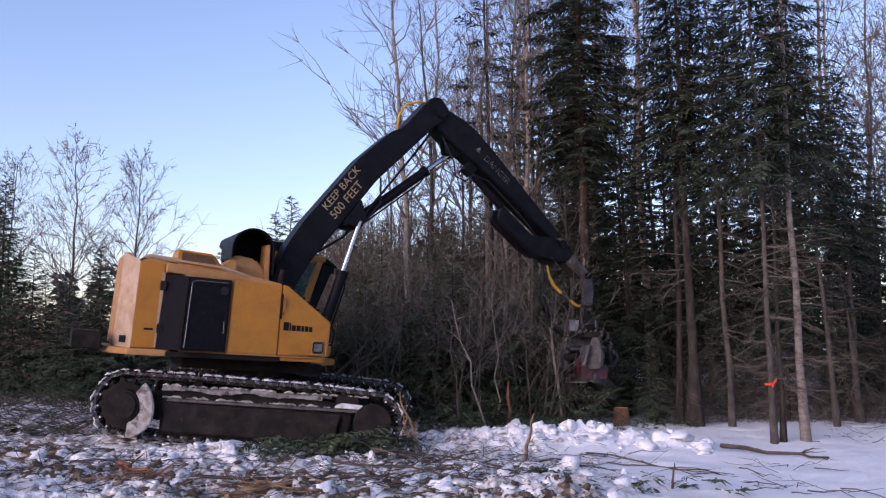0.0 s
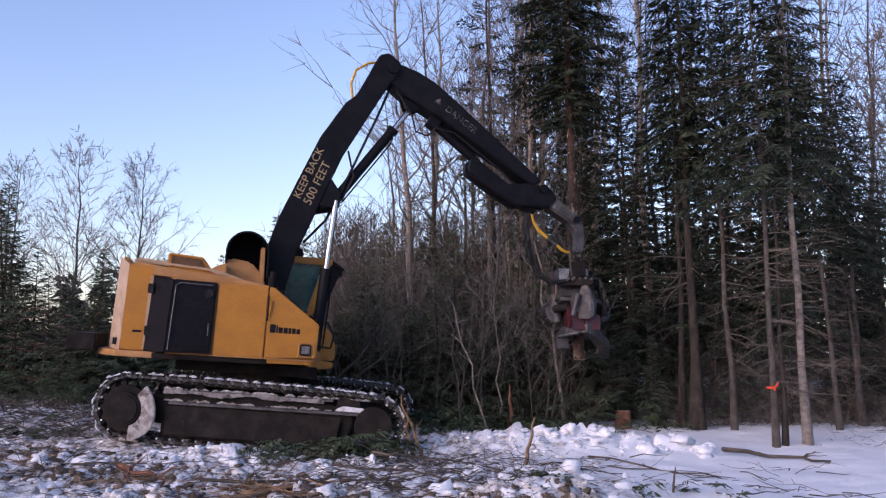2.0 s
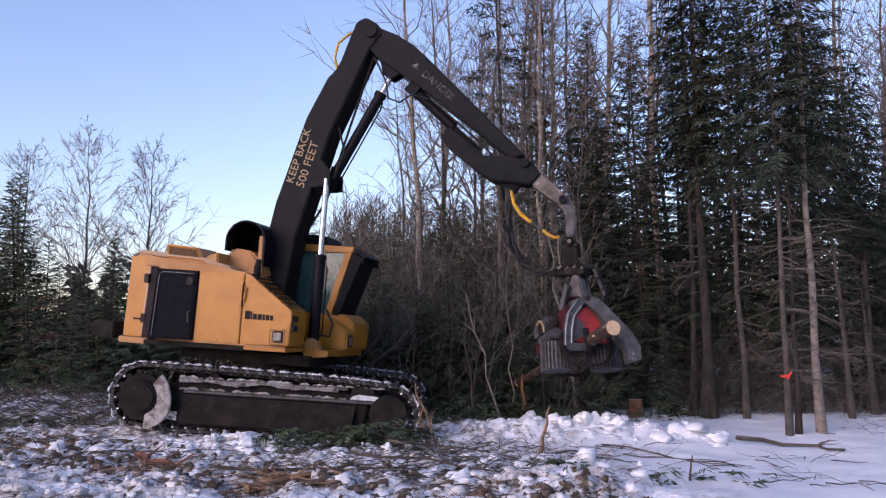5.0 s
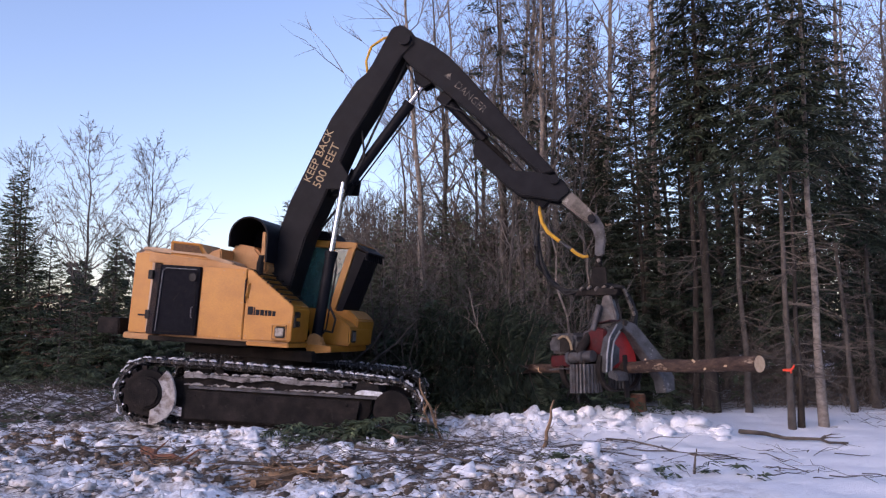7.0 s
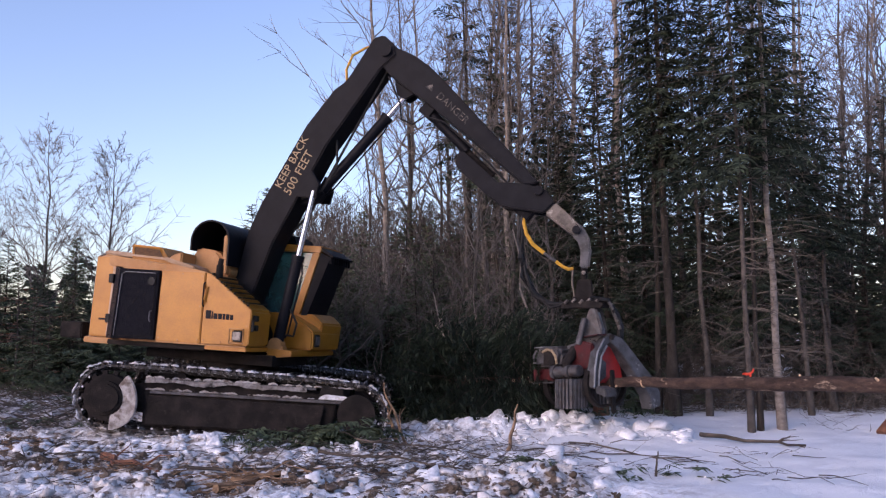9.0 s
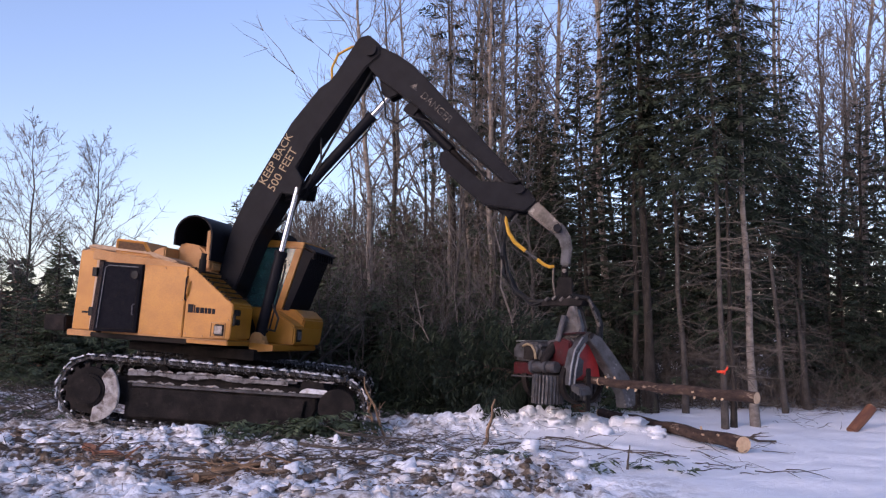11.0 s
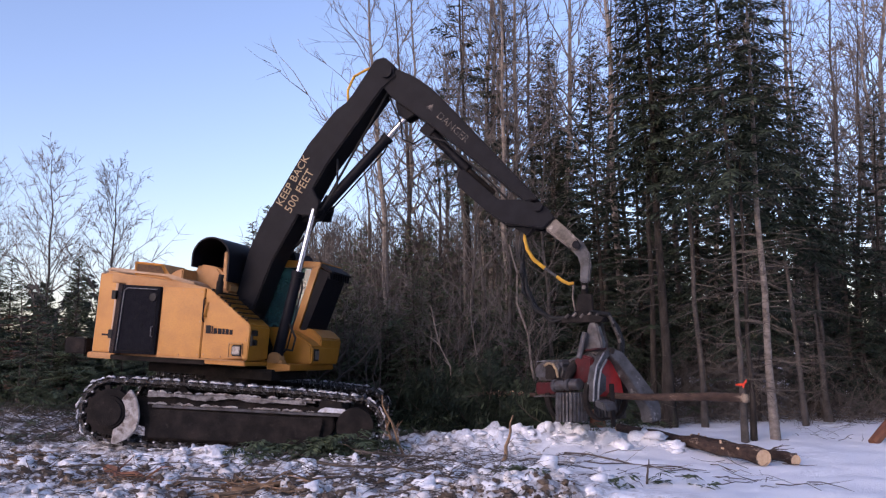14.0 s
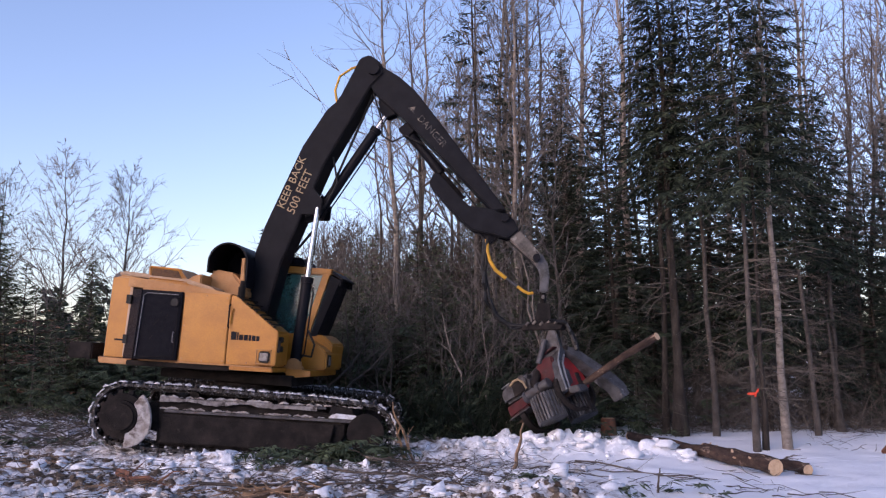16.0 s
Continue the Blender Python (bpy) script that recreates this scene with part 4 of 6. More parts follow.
part("yellow_hose", Geo().tube([(-0.37, -0.06, -0.16), (-0.28, -0.06, -0.235), (-0.19, -0.06, -0.28), (-0.12, -0.03, -0.27)], 0.026, 8), HOSE_YELLOW, hanger, "yellow sleeved hose end", smooth=True)
for k in range(7):
    f = k / 6
    a, b = Vector((0.40 + 0.14 * f, -0.13 + 0.04 * (k % 3), -0.78 - 0.34 * f)), Vector((0.44 + 0.12 * f, -0.13 + 0.04 * (k % 3), -0.84 - 0.34 * f))
    part("hose_fitting", Geo().cyl(a, b, 0.026, 8), STEEL, hanger, "bright hose fitting", smooth=True)
for k in range(5):
    part("hose_fitting", Geo().cyl((-0.24 + 0.11 * k, -0.17, -0.80 + 0.02 * (k % 2)), (-0.19 + 0.11 * k, -0.18, -0.75 + 0.02 * (k % 2)), 0.024, 8), STEEL, hanger, "bright hose fitting", smooth=True)
AXLE = -1.38
body = part("head_body", Geo().prism([(-0.62, -0.46), (0.14, -0.46), (0.22, -0.30), (0.24, -0.02), (0.12, 0.06), (-0.30, -0.02), (-0.66, -0.16)], -0.22, 0.22), WORN_GREY, head, "dark scuffed head frame", 0.03)
part("motor_box", Geo().prism([(-0.86, -0.34), (-0.30, -0.36), (-0.22, -0.14), (-0.30, -0.04), (-0.76, -0.06), (-0.88, -0.14)], -0.46, 0.14), WORN_GREY, body, "dented grey guard box", 0.05)
# no hole here: a dark plate on the face gives the opening's inner shade
part("box_plate", Geo().prism([(-0.60, -0.32), (-0.36, -0.32), (-0.32, -0.16), (-0.42, -0.09), (-0.58, -0.10)], -0.472, -0.45), FRAME_IRON, body, "dark plate standing for the shade in the guard box opening", 0.01)
part("box_rim", Geo().tube([(-0.60, -0.47, -0.12), (-0.50, -0.48, -0.085), (-0.40, -0.48, -0.10), (-0.33, -0.48, -0.18), (-0.31, -0.47, -0.30)], 0.020, 6), LETTER, body, "tan rim", smooth=True)
part("box_lid", Geo().prism([(-0.84, -0.062), (-0.64, -0.05), (-0.64, -0.035), (-0.84, -0.047)], -0.42, 0.10), PALE_STEEL, body, "pale scraped lid", 0.006)
part("feed_motor", Geo().cyl((-0.38, -0.44, -0.42), (0.10, -0.42, -0.40), 0.085, 18).cyl((-0.42, -0.44, -0.42), (-0.34, -0.44, -0.42), 0.10, 18).cyl((-0.14, -0.44, -0.41), (-0.06, -0.44, -0.41), 0.10, 18), WORN_GREY, body, "scuffed grey feed motor", 0.01)
part("saw_box", Geo().prism([(-0.86, -0.56), (-0.42, -0.54), (-0.40, -0.37), (-0.86, -0.37)], -0.44, -0.20), RED, body, "dull red lower guard", 0.02)
part("guard_ledge", Geo().prism([(-0.88, -0.60), (-0.40, -0.585), (-0.40, -0.562), (-0.88, -0.575)], -0.47, -0.20), WORN_GREY, body, "scuffed ledge", 0.006)
part("side_guard", Geo().prism([(-0.20, -0.34), (0.20, -0.40), (0.24, -0.02), (0.02, 0.03), (-0.2, -0.08)], -0.30, -0.225), RED, body, "dull red side plate", 0.02)
part("inner_guard", slab([(0.27, -0.28, -0.58), (0.30, 0.30, -0.60), (0.29, 0.22, -0.20), (0.27, 0.03, -0.03), (0.26, -0.16, -0.14)], [(0.19, -0.28, -0.58), (0.22, 0.30, -0.60), (0.21, 0.22, -0.20), (0.19, 0.03, -0.03), (0.18, -0.16, -0.14)]), RED_BRIGHT, body, "bright red inner guard", 0.02)


def leg(outer, inner, depth):
    """One leg of the saw housing: a plate along two edges, with depth towards the rear."""
    g, n = Geo(), len(outer)
    rows = [[Vector(p) for p in outer], [Vector(p) for p in inner], [Vector(p) - Vector((depth, 0, 0)) for p in inner], [Vector(p) - Vector((depth, 0, 0)) for p in outer]]
    vs = [p for r in rows for p in r]
    fs = []
    for r in range(4):
        q = (r + 1) % 4
        fs += [(r * n + i, q * n + i, q * n + i + 1, r * n + i + 1) for i in range(n - 1)]
    fs += [(0, 3 * n, 2 * n, n), (n - 1, 2 * n - 1, 3 * n - 1, 4 * n - 1)]
    return g.add(vs, fs)


part("saw_housing", leg([(0.33, 0.02, 0.13), (0.33, -0.14, 0.05), (0.33, -0.30, -0.14), (0.33, -0.37, -0.38), (0.33, -0.40, -0.64)], [(0.33, 0.07, 0.03), (0.33, -0.09, -0.05), (0.33, -0.22, -0.20), (0.33, -0.28, -0.42), (0.33, -0.31, -0.66)], 0.14), PLATE_GREY, body, "bent grey saw housing plate", 0.012)
part("saw_housing", leg([(0.334, 0.02, 0.13), (0.40, 0.20, 0.05), (0.50, 0.38, -0.22), (0.62, 0.56, -0.52), (0.70, 0.62, -0.74), (0.72, 0.60, -0.94)], [(0.334, -0.03, 0.03), (0.40, 0.07, -0.09), (0.48, 0.22, -0.34), (0.58, 0.37, -0.62), (0.66, 0.42, -0.80), (0.69, 0.42, -0.98)], 0.20), PLATE_GREY, body, "long grey saw housing plate", 0.012)
part("housing_rim", Geo().tube([(0.34, -0.09, -0.05), (0.34, -0.22, -0.20), (0.34, -0.28, -0.42), (0.34, -0.31, -0.66)], 0.016, 6), PALE_STEEL, body, "worn bright rim", smooth=True)
part("housing_rim", Geo().tube([(0.34, -0.40, -0.64), (0.34, -0.37, -0.38), (0.34, -0.30, -0.14), (0.34, -0.14, 0.05)], 0.014, 6), PALE_STEEL, body, "worn bright rim", smooth=True)
part("inner_plate", slab([(0.285, -0.30, -0.62), (0.285, -0.08, -0.50), (0.285, -0.06, -0.30), (0.285, -0.20, -0.20)], [(0.275, -0.30, -0.62), (0.275, -0.08, -0.50), (0.275, -0.06, -0.30), (0.275, -0.20, -0.20)]), PLATE_GREY, body, "scraped grey inner plate")
part("top_guard", Geo().prism([(-0.04, 0.065), (0.29, 0.10), (0.29, 0.125), (-0.04, 0.09)], -0.24, -0.02).prism([(0.02, 0.05), (0.28, 0.07), (0.28, 0.095), (0.02, 0.08)], 0.0, 0.26), RED, body, "dull red cover plate", 0.008)
part("housing_boss", Geo().cyl((0.32, 0.03, 0.07), (0.36, 0.03, 0.07), 0.045, 14), FRAME_IRON, body, smooth=True)
part("housing_shoe", Geo().prism([(0.36, -0.72), (0.56, -0.78), (0.54, -0.66), (0.36, -0.62)], -0.40, -0.16), WORN_GREY, body, "bent skid at the saw", 0.015)
for s in (-1, 1):
    part("roller_arm", Geo().tube([(-0.15, s * 0.24, -0.10), (-0.14, s * 0.46, -0.30), (-0.12, s * 0.42, -0.56)], [0.08, 0.07, 0.05], 10), FRAME_IRON, body, "dark roller arm", smooth=True)
    ribs = []
    for q in range(26):
        a = 2 * math.pi * q / 26
        ribs += [(a + d, r) for d, r in ((0.0, 0.205), (0.07, 0.205), (0.09, 0.24), (0.19, 0.24))]
    rings = [(-0.12, s * 0.38, -0.52), (-0.12, s * 0.40, -0.94)]
    n = len(ribs)
    rv = [(c[0] + r * math.cos(a), c[1] + r * math.sin(a), c[2]) for c in rings for a, r in ribs]
    part("feed_roller", Geo().add(rv, [tuple(reversed(range(n))), tuple(range(n, 2 * n))] + [(i, (i + 1) % n, (i + 1) % n + n, i + n) for i in range(n)]), WORN_GREY, body, "ribbed steel feed roller")
    part("roller_hub", Geo().cyl((-0.12, s * 0.38, -0.50), (-0.12, s * 0.38, -0.46), 0.12, 20), FRAME_IRON, body, smooth=True)
    for x0, w, up in ((-0.66, 0.10, 0.0), (0.16, 0.08, -0.04)):
        knife = []
        for q in range(9):
            a = radians(60 - q * 21)
            knife.append((s * (0.10 + 0.34 * math.cos(a)), -0.60 + 0.34 * math.sin(a)))
        kg = Geo()
        n2 = len(knife)
        kv = [(x0, y, z) for y, z in knife] + [(x0 + w, y, z) for y, z in knife] + [(x0, y * 0.9, z * 0.97) for y, z in knife] + [(x0 + w, y * 0.9, z * 0.97) for y, z in knife]
        kf = [(0, n2, 3 * n2, 2 * n2), (n2 - 1, 3 * n2 - 1, 4 * n2 - 1, 2 * n2 - 1)]
        for i in range(n2 - 1):
            kf += [(i, i + 1, n2 + i + 1, n2 + i), (2 * n2 + i, 3 * n2 + i, 3 * n2 + i + 1, 2 * n2 + i + 1), (i, 2 * n2 + i, 2 * n2 + i + 1, i + 1), (n2 + i, n2 + i + 1, 3 * n2 + i + 1, 3 * n2 + i)]
        kg.add(kv, kf)
        part("delimbing_knife", kg, FRAME_IRON, body, "curved worn delimbing knife", smooth=True)
part("saw_bar", Geo().box((0.40, -0.14, -1.02), (0.425, -0.04, -0.40)), FRAME_IRON, body, "dark saw bar", bevel=0.01)

# ---- trees ----
def mesh_np(name, verts, faces, mat, smooth=False):
    me = bpy.data.meshes.new(name)
    verts, faces = np.asarray(verts, float), np.asarray(faces, int)
    me.vertices.add(len(verts))
    me.vertices.foreach_set("co", verts.ravel())
    k = faces.shape[1]
    me.loops.add(faces.size)
    me.loops.foreach_set("vertex_index", faces.ravel().astype(np.int32))
    me.polygons.add(len(faces))
    me.polygons.foreach_set("loop_start", np.arange(0, faces.size, k, dtype=np.int32))
    me.polygons.foreach_set("loop_total", np.full(len(faces), k, dtype=np.int32))
    if smooth:
        me.polygons.foreach_set("use_smooth", [True] * len(faces))
    me.materials.append(mat)
    me.update(calc_edges=True)
    me.validate()
    return me


class Sprays:
    """Needled twigs as narrow leaf-shaped quads along boughs."""
    def __init__(self, rng):
        self.rng, self.v, self.n = rng, [], 0

    def bough(self, pts, step=0.07, twig=0.30, width=0.035, start=0.12):
        r = self.rng
        pts = np.asarray(pts)
        seg = np.linalg.norm(np.diff(pts, axis=0), axis=1)
        length = seg.sum()
        m = max(3, int(length / step))
        f = start + (1 - start) * (np.arange(m) + r.random(m)) / m
        cum = np.concatenate([[0], np.cumsum(seg)]) / length
        pos = np.stack([np.interp(f, cum, pts[:, i]) for i in range(3)], 1)
        axis = (pts[-1] - pts[0]) / (np.linalg.norm(pts[-1] - pts[0]) + 1e-6)
        side = np.cross(axis, (0, 0, 1.0))
        side /= np.linalg.norm(side) + 1e-6
        up = np.cross(side, axis)
        for sgn in (-1, 1):
            spread = r.uniform(0.5, 1.25, m)[:, None]
            d = axis * (0.75 - 0.2 * spread) + sgn * side * spread * 0.8 + up * r.uniform(-0.45, 0.2, m)[:, None]
            d /= np.linalg.norm(d, axis=1)[:, None]
            ln = (twig * (1.05 - 0.75 * f) * min(1.0, 0.35 + length) * r.uniform(0.55, 1.15, m) + 0.04)[:, None]
            across = np.cross(d, up + r.uniform(-0.6, 0.6, (m, 3)))
            across /= np.linalg.norm(across, axis=1)[:, None] + 1e-6
            w = width * r.uniform(0.7, 1.3, m)[:, None]
            mid = pos + d * ln * 0.45
            tip = pos + d * ln + np.array([0, 0, -1.0]) * ln * 0.12
            self.v.append(np.stack([pos, mid + across * w, tip, mid - across * w], 1).reshape(-1, 3))

    def mesh(self, name, mat):
        v = np.concatenate(self.v)
        return mesh_np(name, v, np.arange(len(v)).reshape(-1, 4), mat)


def bent(rng, a, d, length, droop, n=5, wig=0.03):
    """A limb as points: from a along d, sagging by droop."""
    d = np.asarray(d, float) / np.linalg.norm(d)
    out = []
    for i in range(n + 1):
        f = i / n
        p = np.asarray(a, float) + d * length * f
        p[2] -= droop * length * f * f
        if i:
            p = p + rng.normal(0, wig * length * 0.3, 3)
        out.append(p)
    return out


def trunk_points(rng, h, sway):
    return [np.array([sway * math.sin(f * 2.2) * rng.uniform(0.6, 1.2), sway * 0.6 * math.sin(f * 3.1 + 1) * rng.uniform(0.5, 1.0) - sway * 0.5, h * f]) if f else np.zeros(3) for f in np.linspace(0, 1, 9)]


def on_trunk(pts, z):
    zs = [p[2] for p in pts]
    return np.array([np.interp(z, zs, [p[i] for p in pts]) for i in range(3)])


def dead_limbs(rng, g, pts, z0, z1, count, reach, r=0.008):
    for _ in range(count):
        z = rng.uniform(z0, z1)
        a = rng.uniform(0, 2 * math.pi)
        ln = reach * rng.uniform(0.35, 1.0)
        d = (math.cos(a), math.sin(a), rng.uniform(-0.35, 0.25))
        limb = bent(rng, on_trunk(pts, z), d, ln, rng.uniform(0.0, 0.35), 4, 0.10)
        g.tube(limb[::2], [r * 1.3, r * 0.8, r * 0.35], 3, False)
        for _ in range(int(ln * 5)):
            i = rng.integers(1, 4)
            d2 = np.asarray(d) + rng.normal(0, 0.6, 3)
            g.tube(bent(rng, limb[i], d2, ln * rng.uniform(0.2, 0.5), 0.2, 1, 0.1), [r * 0.55, r * 0.25], 3, False)


def spruce(seed, h, reach, clear, girth, dead=30, young=False, sparse=1.0, label="", far=False):
    """A conifer: curved trunk, dead lower limbs, and layered boughs with needled twigs."""
    rng = np.random.default_rng(seed)
    root = thing("fir_tree" if young else "spruce_tree", label or ("dark green young fir at the edge of the wood" if young else "dark spruce with dead lower limbs"), "tree", group="trees")
    pts = trunk_points(rng, h, 0.02 * h)
    part("trunk", Geo().tube(pts, [girth * 1.35 if i == 0 else girth * (1 - 0.93 * i / 8) for i in range(9)], 9), BARK_SPRUCE, root, smooth=True)
    limbs, spray = Geo(), Sprays(rng)
    z0 = h * clear
    if dead:
        dead_limbs(rng, limbs, pts, 0.08 * h if clear > 0.2 else 0.02, z0 * 1.15 + 0.05, dead, reach * 0.95)
    n = int((h - z0) * (26 if young else 19) * sparse)
    for i in range(n):
        u = ((i + rng.random()) / n) ** 1.08
        z = z0 + (h - z0) * u
        ln = reach * ((1 - u) ** 0.8 * rng.uniform(0.5, 1.12) * min(1.0, 0.55 + u * 3)) + 0.10
        a = i * 2.39996 + rng.uniform(-0.5, 0.5)
        rise = -0.22 + 0.75 * u + rng.uniform(-0.12, 0.15)
        limb = bent(rng, on_trunk(pts, z), (math.cos(a), math.sin(a), rise), ln, rng.uniform(0.10, 0.30) * (1 - u), 4, 0.05)
        limbs.tube(limb[::2], [0.014, 0.008, 0.003], 3, False)
        spray.bough(limb, 0.10 if far else 0.046, 0.34 if far else 0.27, 0.030 if far else 0.0165)
        if ln > 0.6 and not far:
            for k in (2, 3):
                for s in (-1, 1):
                    d2 = np.array([math.cos(a + s * 0.7), math.sin(a + s * 0.7), rise - 0.15])
                    spray.bough(bent(rng, limb[k], d2, ln * 0.36, 0.2, 2), 0.065, 0.20, 0.016, 0.05)
    tagged(part("branchwork", limbs, TWIG_DEAD, root), kind="stuff")
    part("crown", spray.mesh("crown", NEEDLE_YOUNG if young else NEEDLE), None, root)
    return root


def bare_tree(seed, h, girth, spread, bark, label, levels=3, clear=0.3, count=16, subs=(6, 4), fine=0.0062):
    """A leafless hardwood: stem, ascending limbs, and branches divided down to twigs."""
    rng = np.random.default_rng(seed)
    root = thing("bare_tree", label, "tree", group="trees")
    pts = trunk_points(rng, h, 0.03 * h)
    part("trunk", Geo().tube(pts, [girth * (1 - 0.9 * i / 8) for i in range(9)], 7), bark, root, smooth=True)
    g = Geo()
    def grow(p, d, ln, r, level):
        limb = bent(rng, p, d, ln, -0.12 if level == 0 else 0.0, 4, 0.10)
        if level == 0:
            g.tube(limb, [r, r * 0.8, r * 0.62, r * 0.45, r * 0.22], 4, False)
        else:
            g.tube(limb[::2], [r, r * 0.62, r * 0.25], 3, False)
        if level + 1 < levels:
            for _ in range(subs[0] if level == 0 else subs[1]):
                i = rng.integers(1, 5)
                d2 = np.asarray(d) / np.linalg.norm(d) + rng.normal(0, 0.55, 3) + np.array([0, 0, 0.15])
                grow(limb[i], d2, ln * rng.uniform(0.3, 0.6), max(fine, r * 0.55), level + 1)
    for i in range(count):
        f = clear + (1 - clear) * (i + rng.random()) / count
        a = i * 2.4 + rng.uniform(-0.6, 0.6)
        grow(on_trunk(pts, h * f), (math.cos(a) * 0.62, math.sin(a) * 0.62, rng.uniform(0.45, 1.0)), spread * (1.15 - f) * rng.uniform(0.6, 1.1) * 1.3 + 0.25, max(fine * 1.3, girth * 0.42 * (1.1 - f)), 0)
    tagged(part("branchwork", g, TWIG_SKY, root), kind="stuff")
    return root


def dead_trunk(seed, h, girth, bark, label, dead=60, reach=1.0, top=True):
    """A slim standing stem with a web of bare limbs and a thin needled top."""
    rng = np.random.default_rng(seed)
    root = thing("slim_tree", label, "tree", group="trees")
    pts = trunk_points(rng, h, 0.02 * h)
    part("trunk", Geo().tube(pts, [girth * 1.5 if i == 0 and girth > 0.1 else girth * 1.15 if i == 0 else girth * 0.86 * (1 - 0.88 * i / 8) for i in range(9)], 10), bark, root, smooth=True)
    g = Geo()
    dead_limbs(rng, g, pts, 0.09 * h, 0.75 * h, dead, reach, 0.007)
    tagged(part("branchwork", g, TWIG_DEAD, root), kind="stuff")
    if top:
        s = Sprays(rng)
        for i in range(130):
            u = (i + rng.random()) / 130
            z = h * (0.45 + 0.55 * u)
            a = i * 2.4
            s.bough(bent(rng, on_trunk(pts, z), (math.cos(a), math.sin(a), -0.1 + 0.5 * u), 0.25 + 1.15 * (1 - u) * rng.uniform(0.5, 1.1), 0.25, 4, 0.06), 0.045, 0.30, 0.017)
        part("crown", s.mesh("crown", NEEDLE), None, root)
    return root


def plant(proto, x, y, turn, size=1.0, lean=0.0, first=False, z=None):
    m = pose(x, y, (ground_height(x, y) if z is None else z) - 0.06, 0, lean, 0) @ pose(0, 0, 0, 0, 0, turn) 
    ob = proto if first else copy_thing(proto, m)
    ob.matrix_basis = m @ Matrix.Scale(size, 4)
    return ob


# slim stems at the edge of the clean snow
for x, y, h, g, bark, lean, dead, label in (
        (4.70, 16.8, 11.0, 0.115, BARK_SPRUCE, -3.0, 30, "old mossy spruce trunk with a flared foot"),
        (4.50, 17.1, 10.5, 0.075, BARK_SPRUCE, -2.0, 30, "rough spruce trunk beside a mossy one"),
        (5.32, 16.6, 9.5, 0.065, BARK_GREY, -3.2, 60, "slim grey trunk with bare limbs"),
        (5.20, 14.2, 9.0, 0.060, BARK_GREY, -2.6, 70, "slim trunk tied with orange flagging tape"),
        (5.36, 14.25, 6.5, 0.055, BARK_SPRUCE, -1.5, 30, "thin dark trunk beside a flagged tree"),
        (5.76, 14.35, 10.0, 0.078, BARK_PALE, -1.6, 60, "pale lichen-spotted trunk in the snow"),
        (7.25, 16.6, 7.6, 0.062, BARK_GREY, -2.4, 90, "slim grey trunk with a web of dead limbs"),
        (8.40, 18.3, 7.2, 0.075, BARK_GREY, -1.5, 80, "grey trunk deep in the snow"),
        (9.35, 19.0, 7.0, 0.060, BARK_GREY, -2.5, 80, "thin trunk among dead limbs")):
    t = dead_trunk(int(x * 100), h, g, bark, label, dead, 1.15, h > 7)
    plant(t, x, y, x * 77, 1.0, lean, True)
    if "flagging" in label:
        rb = Geo()
        rb.tube([(-0.058 * math.cos(a), 0.058 * math.sin(a), 0.0) for a in np.linspace(0, 6.28, 12)], 0.022, 4, False)
        rb.tube([(0.0, -0.06, 0), (0.04, -0.08, 0.04), (0.05, -0.09, 0.08)], [0.014, 0.020, 0.008], 4).tube([(0.0, -0.06, 0), (-0.03, -0.075, -0.03), (-0.06, -0.08, -0.05)], [0.014, 0.016, 0.006], 4)
        part("flagging_tape", rb, RIBBON, t, "bright orange flagging tape", m=pose(-0.0, 0, 0.98))
snag = dead_trunk(901, 2.6, 0.10, BARK_GREY, "broken forked snag with peeling bark", 12, 0.7, False)
plant(snag, 8.15, 17.6, 40, 1.0, -6, True)

# spruces
protos = [spruce(11, 10.0, 1.7, 0.15, 0.075, 80), spruce(12, 10.0, 1.45, 0.11, 0.07, 70), spruce(13, 10.0, 1.5, 0.20, 0.075, 100), spruce(14, 10.0, 1.75, 0.06, 0.085, 30), spruce(15, 10.0, 1.10, 0.40, 0.075, 60, sparse=0.55),
          spruce(16, 10.0, 1.7, 0.12, 0.075, 40, far=True), spruce(17, 10.0, 1.5, 0.15, 0.075, 40, far=True), spruce(18, 10.0, 1.6, 0.10, 0.08, 30, far=True)]
rng = random.Random(42)
first = set()
def put(i, x, y, size, turn=None, lean=0.0):
    plant(protos[i], x, y, rng.uniform(0, 360) if turn is None else turn, size, lean, i not in first)
    first.add(i)
for i, x, y, size in ((3, 4.05, 19.3, 0.82), (0, 3.05, 20.6, 0.70), (0, 6.1, 19.0, 1.0), (2, 7.35, 19.4, 0.93), (1, 5.2, 20.6, 0.90), (4, 1.45, 24.5, 1.36), (4, 2.6, 27.0, 1.35), (1, 3.3, 23.0, 0.98), (0, 4.6, 22.5, 1.0), (1, 3.6, 25.0, 1.05), (1, 8.4, 18.6, 0.56), (3, 9.6, 18.8, 0.58), (2, 6.7, 17.6, 0.78), (3, 10.3, 19.4, 0.76), (0, 11.9, 20.8, 0.80), (1, 11.0, 18.2, 0.62), (2, 12.6, 19.0, 0.66), (4, 2.2, 24.5, 1.05)):
    put(i, x, y, size)
spots = [(3.9, 19.3), (2.95, 20.6), (6.0, 18.6), (7.0, 19.4), (5.1, 20.0), (8.0, 17.4), (9.2, 18.2)]
tries = 0
